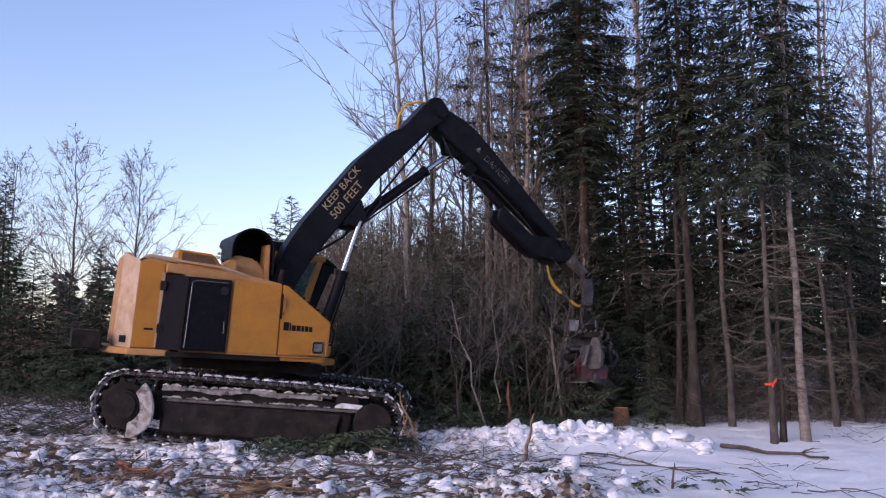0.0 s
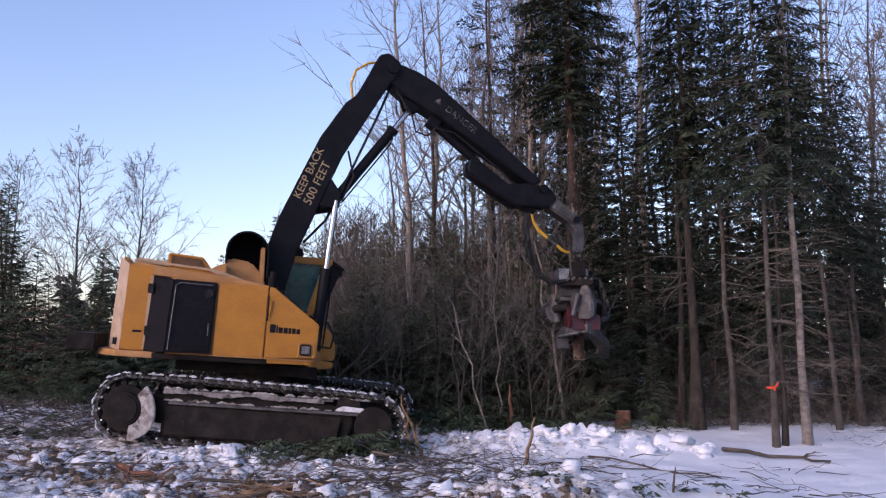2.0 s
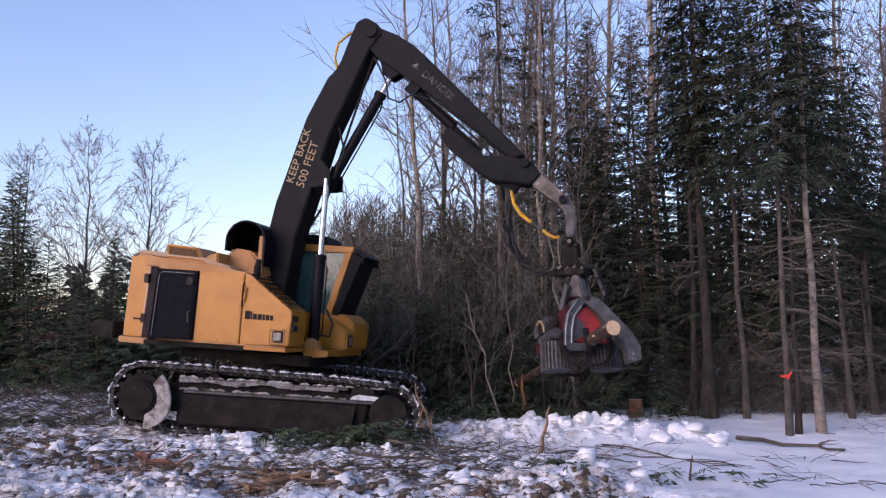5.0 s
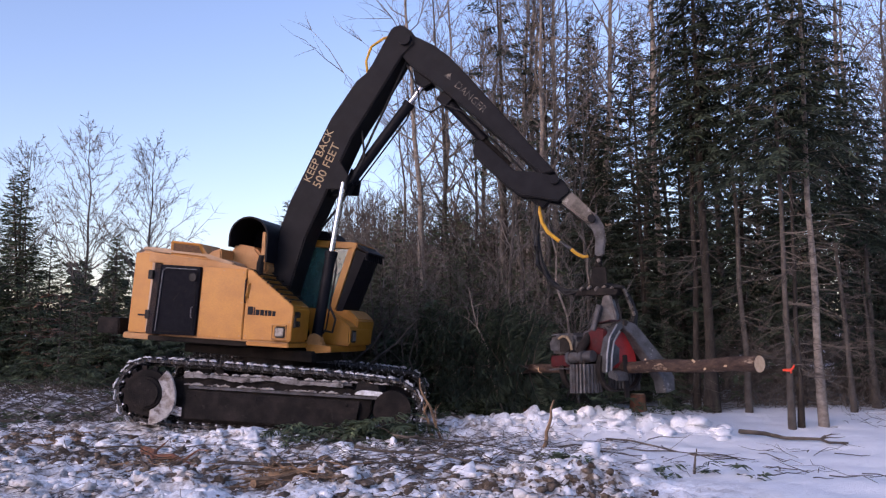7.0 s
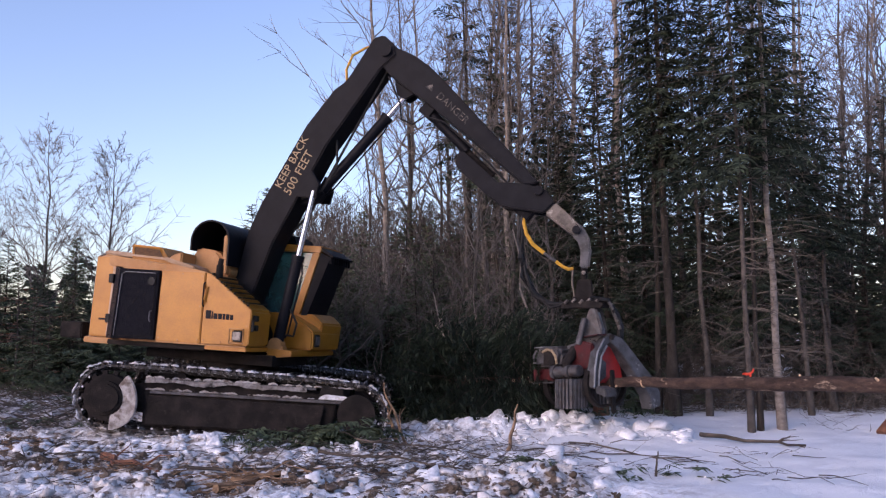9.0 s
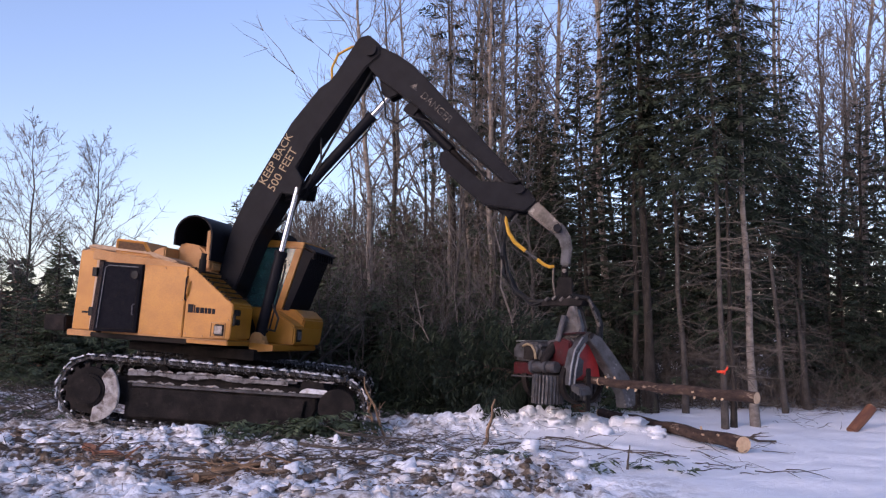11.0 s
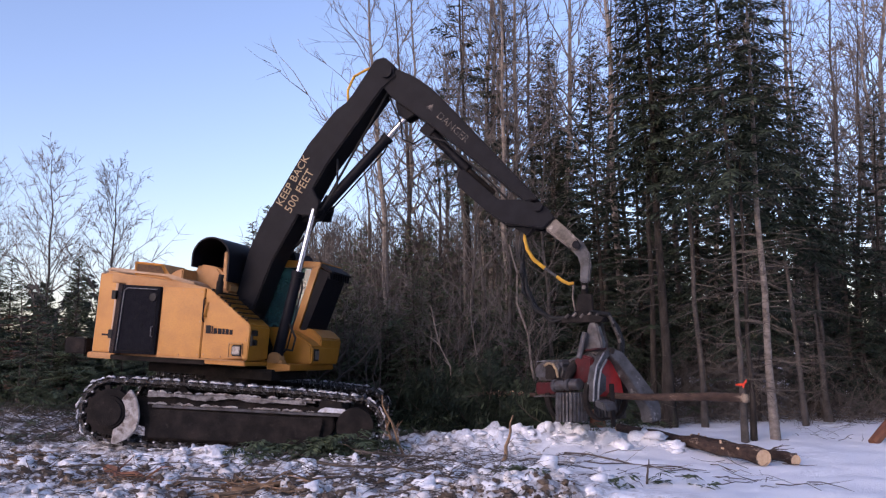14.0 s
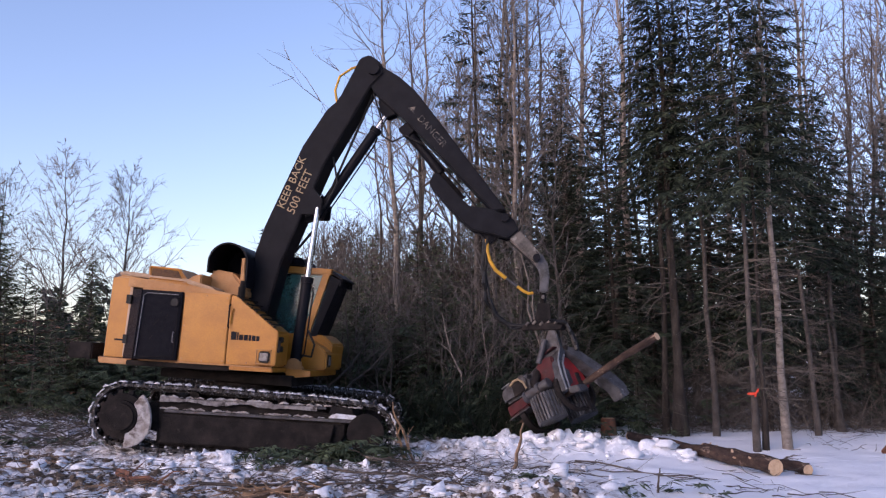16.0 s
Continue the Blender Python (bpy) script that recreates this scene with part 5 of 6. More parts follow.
while len(spots) < 66 and tries < 4000:
    tries += 1
    y = 18.5 + 19 * rng.random() ** 1.3
    u = rng.uniform(0.11, 0.72)
    x = u * y
    if min((x - a) ** 2 + (y - b) ** 2 for a, b in spots) < 1.5 ** 2:
        continue
    spots.append((x, y))
    rise = rng.choice((0.11, 0.14, 0.18, 0.22, 0.27) if u > 0.3 else (0.15, 0.19, 0.23, 0.27, 0.31)) - (0.16 if u > 0.37 else 0) if y > 21 else rng.choice((0.13, 0.18, 0.25)) - (0.11 if u > 0.37 else 0)
    put(rng.choice((5, 6, 7)) if y > 22.5 else rng.choice((0, 1, 2, 2, 3, 3)), x, y, (1.6 + rise * y) / 10.0, None, rng.uniform(-2, 2))

# young firs: behind the machine, under the wood and along the left edge
young = [spruce(31, 3.2, 0.95, 0.03, 0.04, 0, True), spruce(32, 4.2, 1.05, 0.05, 0.05, 6, True), spruce(33, 2.4, 0.85, 0.02, 0.03, 0, True)]
yfirst = set()
def put_young(i, x, y, size):
    plant(young[i], x, y, rng.uniform(0, 360), size, rng.uniform(-3, 3), i not in yfirst)
    yfirst.add(i)
for _ in range(52):
    y = rng.uniform(17.4, 24)
    put_young(rng.randrange(3), rng.uniform(-0.26, 0.13) * y, y, rng.uniform(0.6, 0.95))
for _ in range(34):
    y = rng.uniform(17.0, 19.0)
    put_young(rng.randrange(3), rng.uniform(-0.17, 0.11) * y, y, rng.uniform(0.5, 0.85))
for _ in range(30):
    y = rng.uniform(24, 34)
    put_young(rng.randrange(3), rng.uniform(-0.62, -0.22) * y, y, rng.uniform(0.8, 1.15))
for _ in range(18):
    y = rng.uniform(18.5, 28)
    put_young(rng.randrange(3), rng.uniform(0.10, 0.6) * y, y, rng.uniform(0.4, 0.85))
for x, y, s in ((-13.6, 27, 1.55), (-12.9, 26, 1.45), (-15.2, 27, 1.6), (-11.6, 27, 0.75), (-16.5, 29, 1.5), (4.05, 17.2, 0.42), (-5.9, 33.0, 1.65), (-6.5, 36, 1.6), (-1.6, 25, 1.2), (-0.6, 26.5, 1.3), (0.5, 25.5, 1.15), (1.2, 27.5, 1.35), (2.0, 26.0, 1.2), (2.8, 28.0, 1.4), (-2.6, 27.0, 1.1), (0.0, 29.0, 1.4), (2.3, 22.5, 1.0), (1.6, 23.0, 0.9)):
    put_young(1, x, y, s)

# leafless hardwoods
bare = [bare_tree(51, 10.5, 0.10, 2.9, BARK_GREY, "leafless grey hardwood against the sky", clear=0.22, count=34, subs=(7, 6), fine=0.011), bare_tree(52, 13.5, 0.11, 2.6, BARK_PALE, "tall leafless birch with pale bark", clear=0.34, count=26, subs=(6, 4), fine=0.0062),
        bare_tree(53, 12.0, 0.09, 2.1, BARK_GREY, "thin leafless poplar in the wood", clear=0.40, count=20, subs=(6, 4), fine=0.0062), bare_tree(54, 4.5, 0.025, 1.0, BARK_GREY, "leafless sapling in the brush", clear=0.2, count=10, levels=2)]
bfirst = set()
def put_bare(i, x, y, size, lean=0.0):
    plant(bare[i], x, y, rng.uniform(0, 360), size, lean, i not in bfirst)
    bfirst.add(i)
put_bare(0, -17.0, 40, 1.0)
put_bare(0, -14.8, 42, 0.98)
put_bare(0, -20.2, 41, 0.95)
for px, y, s, i in ((-0.032, 26, 1.08, 1), (-0.018, 30, 1.12, 1), (-0.06, 27, 0.8, 2), (0.02, 29, 0.9, 2), (0.055, 24, 1.1, 2), (0.075, 27, 1.15, 1), (0.10, 23, 1.0, 1), (0.09, 31, 1.2, 1), (0.235, 20.5, 1.05, 1), (0.065, 25.5, 1.1, 1), (0.115, 25, 1.15, 1), (0.14, 28, 1.25, 2), (-0.01, 27, 1.1, 2), (-0.03, 29, 0.62, 0), (0.04, 31, 1.15, 0), (0.17, 24, 1.15, 1), (0.25, 24, 1.0, 2), (0.21, 22, 1.0, 2),
                    (0.30, 23, 1.15, 2), (0.37, 26, 1.1, 1), (0.43, 22, 1.0, 1), (0.47, 25, 1.1, 2), (0.52, 23, 1.1, 1), (0.58, 24, 1.1, 0), (0.49, 28, 1.1, 0), (0.45, 20.5, 0.85, 1), (0.50, 20, 0.85, 2), (0.40, 21, 0.9, 2), (0.55, 21, 0.85, 1), (0.53, 27, 1.0, 2), (0.34, 29, 1.2, 1)):
    put_bare(i, px * y, y, s, rng.uniform(-2, 2))
for _ in range(12):
    y = rng.uniform(27, 42)
    put_bare(rng.choice((0, 2, 2)), rng.uniform(-0.13, 0.10) * y, y, rng.uniform(0.35, 0.62), rng.uniform(-3, 3))
for _ in range(40):
    y = rng.uniform(17.0, 22)
    put_bare(3, rng.uniform(-0.22, 0.14) * y, y, rng.uniform(0.5, 1.0), rng.uniform(-8, 8))
for _ in range(26):
    y = rng.uniform(16.3, 17.6)
    put_bare(3, rng.uniform(-0.13, 0.12) * y, y, rng.uniform(0.45, 0.9), rng.uniform(-12, 12))
for u, y in ((0.10, 18.6), (0.075, 18.9), (0.055, 18.3), (0.15, 19.2)):
    put_bare(2, u * y, y, 0.62, rng.uniform(-3, 1))
for u, y, s in ((-0.57, 28, 1.25), (-0.51, 29, 1.1), (-0.46, 28, 0.82), (-0.42, 30, 0.95), (-0.385, 27, 0.72), (-0.35, 29, 0.86), (-0.31, 30, 0.80), (-0.54, 32, 1.4), (-0.44, 33, 0.98), (-0.40, 24, 0.62), (-0.335, 25, 0.66), (-0.36, 33, 1.05), (-0.28, 31, 0.9), (-0.475, 24, 0.75), (-0.43, 22, 0.6), (-0.47, 36, 1.0), (-0.39, 37, 1.05), (-0.32, 36, 0.95), (-0.51, 37, 1.1), (-0.425, 38, 1.0), (-0.36, 39, 1.1), (-0.29, 37, 1.0)):
    put_young(1, u * y, y, s)


def rusty_sapling(seed, x, y, h):
    """A young beech that keeps its dead leaves."""
    r = np.random.default_rng(seed)
    root = thing("beech_sapling", "slim beech sapling holding rusty dead leaves", "tree", pose(x, y, ground_height(x, y) - 0.05), group="trees")
    pts = trunk_points(r, h, 0.1)
    part("trunk", Geo().tube(pts, [0.03 * (1 - 0.1 * i) for i in range(9)], 6), BARK_GREY, root, smooth=True)
    lim, leaf = Geo(), Sprays(r)
    for i in range(34):
        a, z = i * 2.4, h * (0.2 + 0.75 * r.random())
        limb = bent(r, on_trunk(pts, z), (math.cos(a), math.sin(a), 0.25), r.uniform(0.4, 1.0), 0.2, 4, 0.08)
        lim.tube(limb, [0.008, 0.007, 0.005, 0.004, 0.002], 3, False)
        leaf.bough(limb, 0.10, 0.13, 0.030, 0.3)
    tagged(part("branchwork", lim, TWIG_DEAD, root), kind="stuff")
    part("leaves", leaf.mesh("leaves", NEEDLE_RUST), None, root)


rusty_sapling(61, -10.6, 23.5, 3.0)
rusty_sapling(62, -10.0, 24.0, 2.6)
rusty_sapling(63, -11.4, 24.0, 2.4)

# ---- litter on the ground ----
def inside(px, y):
    return px * y


def lumps(name, label, seed, spots, mat):
    """Broken lumps of snow, one joined drift."""
    bm = bmesh.new()
    bmesh.ops.create_icosphere(bm, subdivisions=2, radius=1.0)
    base = np.array([v.co[:] for v in bm.verts])
    tri = np.array([[v.index for v in f.verts] for f in bm.faces])
    bm.free()
    r = np.random.default_rng(seed)
    vs, fs = [], []
    for i, (x, y, s) in enumerate(spots):
        q = base * (r.uniform(0.55, 1.3, (len(base), 1)) + 0.3 * np.sin(base @ r.uniform(-4, 4, (3, 1)) + r.uniform(0, 6))) * s * r.uniform(0.55, 1.35, 3)
        q[:, 2] *= 0.6
        vs.append(q + np.array([x, y, ground_height(x, y) + s * 0.12]))
        fs.append(tri + i * len(base))
    me = mesh_np(name, np.concatenate(vs), np.concatenate(fs), mat)
    thing(name, label, "soil" if name == "soil_clods" else "snow", kind="stuff", mesh=me)


rn = random.Random(7)
clean, dirty = [], []
for _ in range(7000):
    y = 8.0 + 5.4 * rn.random()
    x = rn.uniform(-0.56, 0.17) * y
    s = 0.008 + 0.075 * rn.random() ** 6
    if noise.noise((x * 0.8, y * 0.8, 1.0)) + rn.uniform(-0.3, 0.3) > -0.05:
        (clean if rn.random() < 0.14 else dirty).append((x, y, s))
for _ in range(240):
    x = rn.uniform(-0.3, 4.0)
    y = 13.6 - 0.12 * (x - 2.0) + rn.gauss(0, 0.38)
    clean.append((x, y, 0.02 + 0.13 * rn.random() ** 3))
for _ in range(120):
    clean.append((-2.9 + rn.gauss(0, 0.32), 12.4 + rn.gauss(0, 0.2), 0.02 + 0.09 * rn.random() ** 2.5))
for _ in range(260):
    x, y = 0.2 + rn.gauss(0, 0.9), 10.4 + rn.gauss(0, 0.9)
    clean.append((x, max(y, 8.4), 0.02 + 0.10 * rn.random() ** 3))
for _ in range(200):
    clean.append((rn.uniform(-5.4, -0.6), 11.9 + rn.gauss(0, 0.3), 0.03 + 0.10 * rn.random() ** 2.5))
soil = []
for cx, cy, n, sp in ((0.75, 8.75, 260, 0.42), (-1.9, 9.4, 420, 0.5), (-2.9, 10.6, 320, 0.7), (-0.2, 9.0, 300, 0.7), (-5.0, 11.6, 320, 0.8), (-4.6, 10.8, 170, 0.6), (-5.7, 12.4, 140, 0.6), (-3.4, 9.6, 150, 0.6), (-0.6, 10.4, 130, 0.6)):
    for _ in range(n):
        soil.append((cx + rn.gauss(0, sp), max(8.2, cy + rn.gauss(0, sp * 0.6)), 0.010 + 0.06 * rn.random() ** 4))
lumps("soil_clods", "churned brown soil clods among broken snow", 3, soil, SOIL)
lumps("snow_lumps", "scattered lumps of broken white snow", 1, clean, SNOW)
lumps("dirty_snow_lumps", "scattered lumps of dirty grey snow", 2, dirty, SNOW_DIRTY)


def sticks(name, label, seed, spots, mat, thick=0.006):
    """Loose twigs and splinters: x, y, length, rise, thickness."""
    r = np.random.default_rng(seed)
    g = Geo()
    for x, y, ln, rise, th in spots:
        a = r.uniform(0, 6.28)
        d = np.array([math.cos(a), math.sin(a), rise])
        p = np.array([x, y, ground_height(x, y) + 0.01 + r.uniform(0, 0.05)])
        g.tube(bent(r, p, d, ln, r.uniform(-0.1, 0.25), 3, 0.12), [th, th * 0.85, th * 0.65, th * 0.35], 3, False)
    thing(name, label, "twigs", kind="stuff", mesh=g.mesh(name, mat))


def cluster(n, centres, spread, lo, hi, rise, th):
    out = []
    for _ in range(n):
        cx, cy = rn.choice(centres)
        out.append((cx + rn.gauss(0, spread), cy + rn.gauss(0, spread * 0.55), rn.uniform(lo, hi), rn.uniform(-0.05, rise), th * rn.uniform(0.6, 1.5)))
    return out


heaps = [(-1.0, 10.6), (-0.4, 9.9), (0.3, 10.6), (0.0, 11.6), (-1.6, 11.9), (-6.4, 13.6), (-5.6, 12.2), (-4.4, 10.9)]
sticks("slash_twigs", "tangle of brown twigs and broken slash", 11, cluster(760, heaps, 0.62, 0.15, 0.8, 0.35, 0.005)
       + [(inside(rn.uniform(-0.58, 0.2), y), y, rn.uniform(0.1, 0.5), rn.uniform(0, 0.25), 0.005) for y in (8.0 + 5.6 * rn.random() for _ in range(520))], TWIG_BROWN)
sticks("left_slash", "low dark slash at the edge of the clearing", 12, [(rn.uniform(-15, -5.6), rn.uniform(14.5, 25), rn.uniform(0.3, 1.3), rn.uniform(0, 0.5), 0.010) for _ in range(1500)], TWIG_BROWN)
sticks("snow_twigs", "dark thin twigs lying on the snow", 13, cluster(45, [(2.3, 11.0), (3.0, 10.6), (4.0, 11.4), (2.2, 12.3), (3.4, 9.9)], 0.55, 0.2, 0.9, 0.2, 0.006) + cluster(40, [(6.6, 14.6), (7.4, 16.0), (4.2, 16.3)], 0.4, 0.15, 0.5, 0.5, 0.005), TWIG_BROWN)
sticks("wood_splinters", "torn orange-brown wood splinters", 14, cluster(110, [(-1.85, 9.3), (-1.95, 9.5)], 0.26, 0.12, 0.55, 0.3, 0.009) + cluster(80, [(-5.6, 12.3), (-5.3, 12.1)], 0.32, 0.08, 0.35, 0.25, 0.008) + cluster(70, [(-3.3, 10.0), (-3.6, 10.3)], 0.28, 0.08, 0.35, 0.25, 0.007), CHIPS)
# a tangle of brush behind the machine and along the wood
tang = []
for _ in range(1500):
    y = rn.uniform(16.6, 20.5)
    tang.append((rn.uniform(-0.25, 0.16) * y, y, rn.uniform(0.5, 2.0), rn.uniform(0.4, 2.2), 0.0075))
sticks("brush_tangle", "dense tangle of bare brown and grey brush", 15, tang, TWIG_BROWN)
sticks("wood_underbrush", "dead grey twigs under the spruces", 16, [(rn.uniform(0.24, 0.66) * y, y, rn.uniform(0.4, 2.2), rn.uniform(-0.05, 1.6), 0.0055) for y in (rn.uniform(17.0, 26) for _ in range(3600))], TWIG_DEAD)


def green_slash():
    r = np.random.default_rng(21)
    s = Sprays(r)
    def heap(n, cx, cy, sx, sy, lift, ln):
        for _ in range(n):
            x, y = cx + r.normal(0, sx), cy + r.normal(0, sy)
            a = r.uniform(0, 6.28)
            s.bough(bent(r, (x, y, ground_height(x, y) + 0.03 + abs(r.normal(0, lift))), (math.cos(a), math.sin(a), r.uniform(-0.1, 0.5)), ln * r.uniform(0.5, 1.1), 0.25, 3, 0.05), 0.038, 0.24, 0.015)
    heap(110, -1.35, 12.2, 0.42, 0.22, 0.14, 0.6)
    heap(14, 1.15, 10.1, 0.14, 0.14, 0.03, 0.35)
    heap(12, 2.35, 9.6, 0.3, 0.14, 0.03, 0.3)
    heap(60, 1.4, 15.6, 0.9, 0.35, 0.12, 0.6)
    heap(90, 0.2, 16.4, 1.2, 0.4, 0.2, 0.7)
    heap(10, 4.2, 16.6, 0.25, 0.15, 0.05, 0.35)
    heap(50, -7.5, 15.5, 1.4, 0.8, 0.06, 0.5)
    heap(260, 0.4, 17.6, 2.6, 0.5, 0.75, 0.8)
    heap(160, -3.0, 18.6, 2.6, 0.6, 0.8, 0.8)
    heap(160, -10.5, 22.5, 3.0, 1.5, 0.6, 0.8)
    thing("green_slash", "dark green fir boughs strewn on the ground", "boughs", kind="stuff", mesh=s.mesh("green_slash", NEEDLE_YOUNG))


green_slash()


def fallen(name, label, x0, y0, x1, y1, r0, z1=None, twigs=6, mat=None, seed=1, z0=0.02):
    """One fallen branch with side twigs."""
    r = np.random.default_rng(seed)
    a = np.array([x0, y0, ground_height(x0, y0) + z0])
    b = np.array([x1, y1, (ground_height(x1, y1) + 0.03) if z1 is None else z1])
    kink = 0.05 * min(1.0, np.linalg.norm(b - a) / 1.8)
    pts = [a + (b - a) * f + (r.normal(0, kink, 3) * (1, 1, 0.4) if 0 < f < 1 else 0) for f in np.linspace(0, 1, 7)]
    ob = thing(name, label, "branch")
    part("stem", Geo().tube(pts, [r0 * (1 - 0.6 * i / 6) for i in range(7)], 7), mat or TWIG_BROWN, ob, smooth=True)
    for _ in range(twigs):
        i = r.integers(1, 6)
        part("twig", Geo().tube(bent(r, pts[i], (b - a) / np.linalg.norm(b - a) + r.normal(0, 0.55, 3) + np.array([0, 0, 0.25]), r.uniform(0.2, 0.55), 0.2, 3, 0.1), [r0 * 0.4, r0 * 0.3, r0 * 0.2, 0.002], 4, False), mat or TWIG_BROWN, ob)


fallen("fallen_branch", "crooked dead branch lying on the snow", 4.05, 13.2, 5.15, 12.1, 0.035, twigs=7, seed=3)
fallen("fallen_branch", "long thin bent branch on the snow", 2.0, 12.6, 3.7, 10.1, 0.014, twigs=6, seed=4)
fallen("fallen_branch", "thin dark branch across the snow", 2.1, 11.6, 3.4, 10.6, 0.010, twigs=5, seed=5)
fallen("broken_stick", "broken pale stick standing in the slash", 1.02, 11.6, 1.20, 11.9, 0.030, 0.62, 1, CHIPS, 6)
fallen("broken_stick", "short dark stake in the snow", 2.42, 9.6, 2.45, 9.6, 0.016, 0.30, 0, None, 7)
fallen("leaning_pole", "grey dead pole leaning behind the machine", -2.6, 16.6, -1.15, 16.4, 0.035, 2.0, 3, BARK_GREY, 8)
fallen("leaning_pole", "thin grey dead pole leaning in brush", -2.4, 16.9, -0.7, 17.2, 0.022, 1.25, 4, BARK_GREY, 9)
fallen("leaning_pole", "thin grey dead pole crossing the brush", -2.4, 16.5, -0.9, 16.4, 0.018, 0.9, 4, BARK_GREY, 10, 0.9)
fallen("sapling_stem", "slim bare stem rising from brush", 0.30, 15.9, 0.02, 16.2, 0.018, 2.7, 4, BARK_GREY, 12)
fallen("sapling_stem", "slim pale stem rising from brush", 0.95, 16.4, 0.92, 16.6, 0.016, 2.6, 3, BARK_PALE, 13)
fallen("sapling_stem", "thin bare stem rising from brush", -0.75, 16.2, -0.85, 16.3, 0.014, 2.9, 4, BARK_GREY, 14)
fallen("broken_stick", "torn brown stick beside the track", -0.42, 12.9, -0.62, 13.0, 0.026, 0.75, 2, CHIPS, 15)
fallen("snapped_sapling", "snapped stem with an orange torn end", 1.18, 16.1, 1.17, 16.1, 0.045, 0.85, 0, CUT_STUMP, 16)
fallen("split_log", "torn orange split log lying in slash", -2.15, 9.05, -1.35, 9.75, 0.055, twigs=3, mat=CHIPS, seed=21, z0=0.10)
fallen("split_log", "splintered stem half buried in slash", -2.05, 9.35, -1.45, 9.45, 0.040, twigs=4, mat=CHIPS, seed=22, z0=0.08)
fallen("split_log", "torn brown stem lying in dirty snow", -3.9, 10.9, -2.95, 9.9, 0.050, twigs=4, mat=CUT_STUMP, seed=23, z0=0.08)
fallen("slash_branch", "long grey branch lying in slash", -2.6, 9.7, -0.3, 10.1, 0.020, twigs=9, seed=24, z0=0.12)
fallen("slash_branch", "bent dark branch over broken snow", -1.3, 10.6, 0.5, 9.7, 0.018, twigs=10, seed=25, z0=0.14)
fallen("slash_branch", "bent dark branch over broken snow", -0.9, 11.5, 0.9, 11.0, 0.016, twigs=10, seed=26, z0=0.14)
fallen("slash_branch", "thin dark branch in broken snow", -4.6, 11.2, -3.0, 11.5, 0.014, twigs=7, seed=27, z0=0.10)
fallen("slash_branch", "grey pole lying at the edge of the clearing", -8.6, 14.2, -6.0, 14.9, 0.035, twigs=6, mat=BARK_GREY, seed=28, z0=0.15)
fallen("broken_stick", "pale broken stem standing beside the track", -0.30, 12.7, -0.62, 13.0, 0.022, 0.85, 3, CHIPS, 29)
fallen("leaning_pole", "grey dead pole leaning in brush", -2.1, 16.2, -0.75, 16.0, 0.030, 1.75, 4, BARK_GREY, 30, 0.35)
fallen("bent_stem", "slim pale stem bending over brush", 0.75, 15.6, 0.15, 15.9, 0.020, 2.3, 5, BARK_PALE, 31)
fallen("bent_stem", "slim grey stem rising from brush", 2.25, 17.0, 1.75, 17.4, 0.035, 3.6, 4, BARK_PALE, 32)
fallen("hanging_branch", "pale broken branch hung in the spruces", 5.0, 18.0, 4.55, 18.0, 0.022, 5.6, 3, BARK_PALE, 33, 4.3)
ck = thing("wood_chunk", "split reddish log offcut standing in snow", "offcut", pose(7.35, 14.2, 0.0, 0, 52, 20))
part("bark", Geo().tube([(0, 0, -0.1), (0, 0, 0.2), (0, 0, 0.5)], [0.085, 0.09, 0.085], 12), CUT_STUMP, ck, smooth=True)
part("cut_face", Geo().cyl((0, 0, 0.497), (0, 0, 0.506), 0.08, 12), CUT_WOOD, ck, "pale cut end")

# ---- far woods that close the view ----
def far_woods():
    r = np.random.default_rng(77)
    s = Sprays(r)
    for i in range(515):
        a = r.uniform(-math.pi, math.pi) if i < 480 else r.uniform(0.16, 0.66)
        front = abs(a) < 0.75
        d = r.uniform(46, 75) if front else r.uniform(30, 60)
        h = r.uniform(3.5, 6.0) if -0.75 < a < -0.12 else (r.uniform(5, 8.5) if a < 0.12 else r.uniform(6.5, 12))
        if i >= 480:
            d, h = r.uniform(42, 50), r.uniform(5.5, 8.5)
        x, y = d * math.sin(a), d * math.cos(a)
        for k in range(34):
            z = h * (k + 0.5) / 34
            b = r.uniform(0, 6.28)
            s.bough(bent(r, (x, y, z), (math.cos(b), math.sin(b), -0.1), (h - z) * 0.26 + 0.3, 0.2, 2), 0.42, 0.9, 0.19)
    thing("far_woods", "dark conifer woods closing the distance", "woods", kind="stuff", mesh=s.mesh("far_woods", NEEDLE))


far_woods()


def far_thicket():
    """Grey leafless undergrowth between the firs and the far woods."""
    r = np.random.default_rng(78)
    g = Geo()
    for _ in range(700):
        y = r.uniform(27, 46)
        x, h = r.uniform(-0.14, 0.13) * y, r.uniform(3.5, 0.16 * y + 1.6)
        pts = bent(r, (x, y, 0), (r.normal(0, 0.05), r.normal(0, 0.05), 1), h, 0, 4, 0.03)
        g.tube(pts, [0.035, 0.028, 0.02, 0.014, 0.006], 3, False)
        for _ in range(26):
            f = r.uniform(0.2, 1.0)
            p = pts[0] + (pts[-1] - pts[0]) * f
            g.tube(bent(r, p, (r.normal(0, 0.5), r.normal(0, 0.5), 0.8), (1.1 - f) * 2.0 * r.uniform(0.4, 1.0) + 0.3, 0, 2, 0.1), [0.013, 0.010, 0.005], 3, False)
    thing("far_thicket", "grey leafless thicket in the distance", "thicket", kind="stuff", mesh=g.mesh("far_thicket", BARK_GREY))


far_thicket()

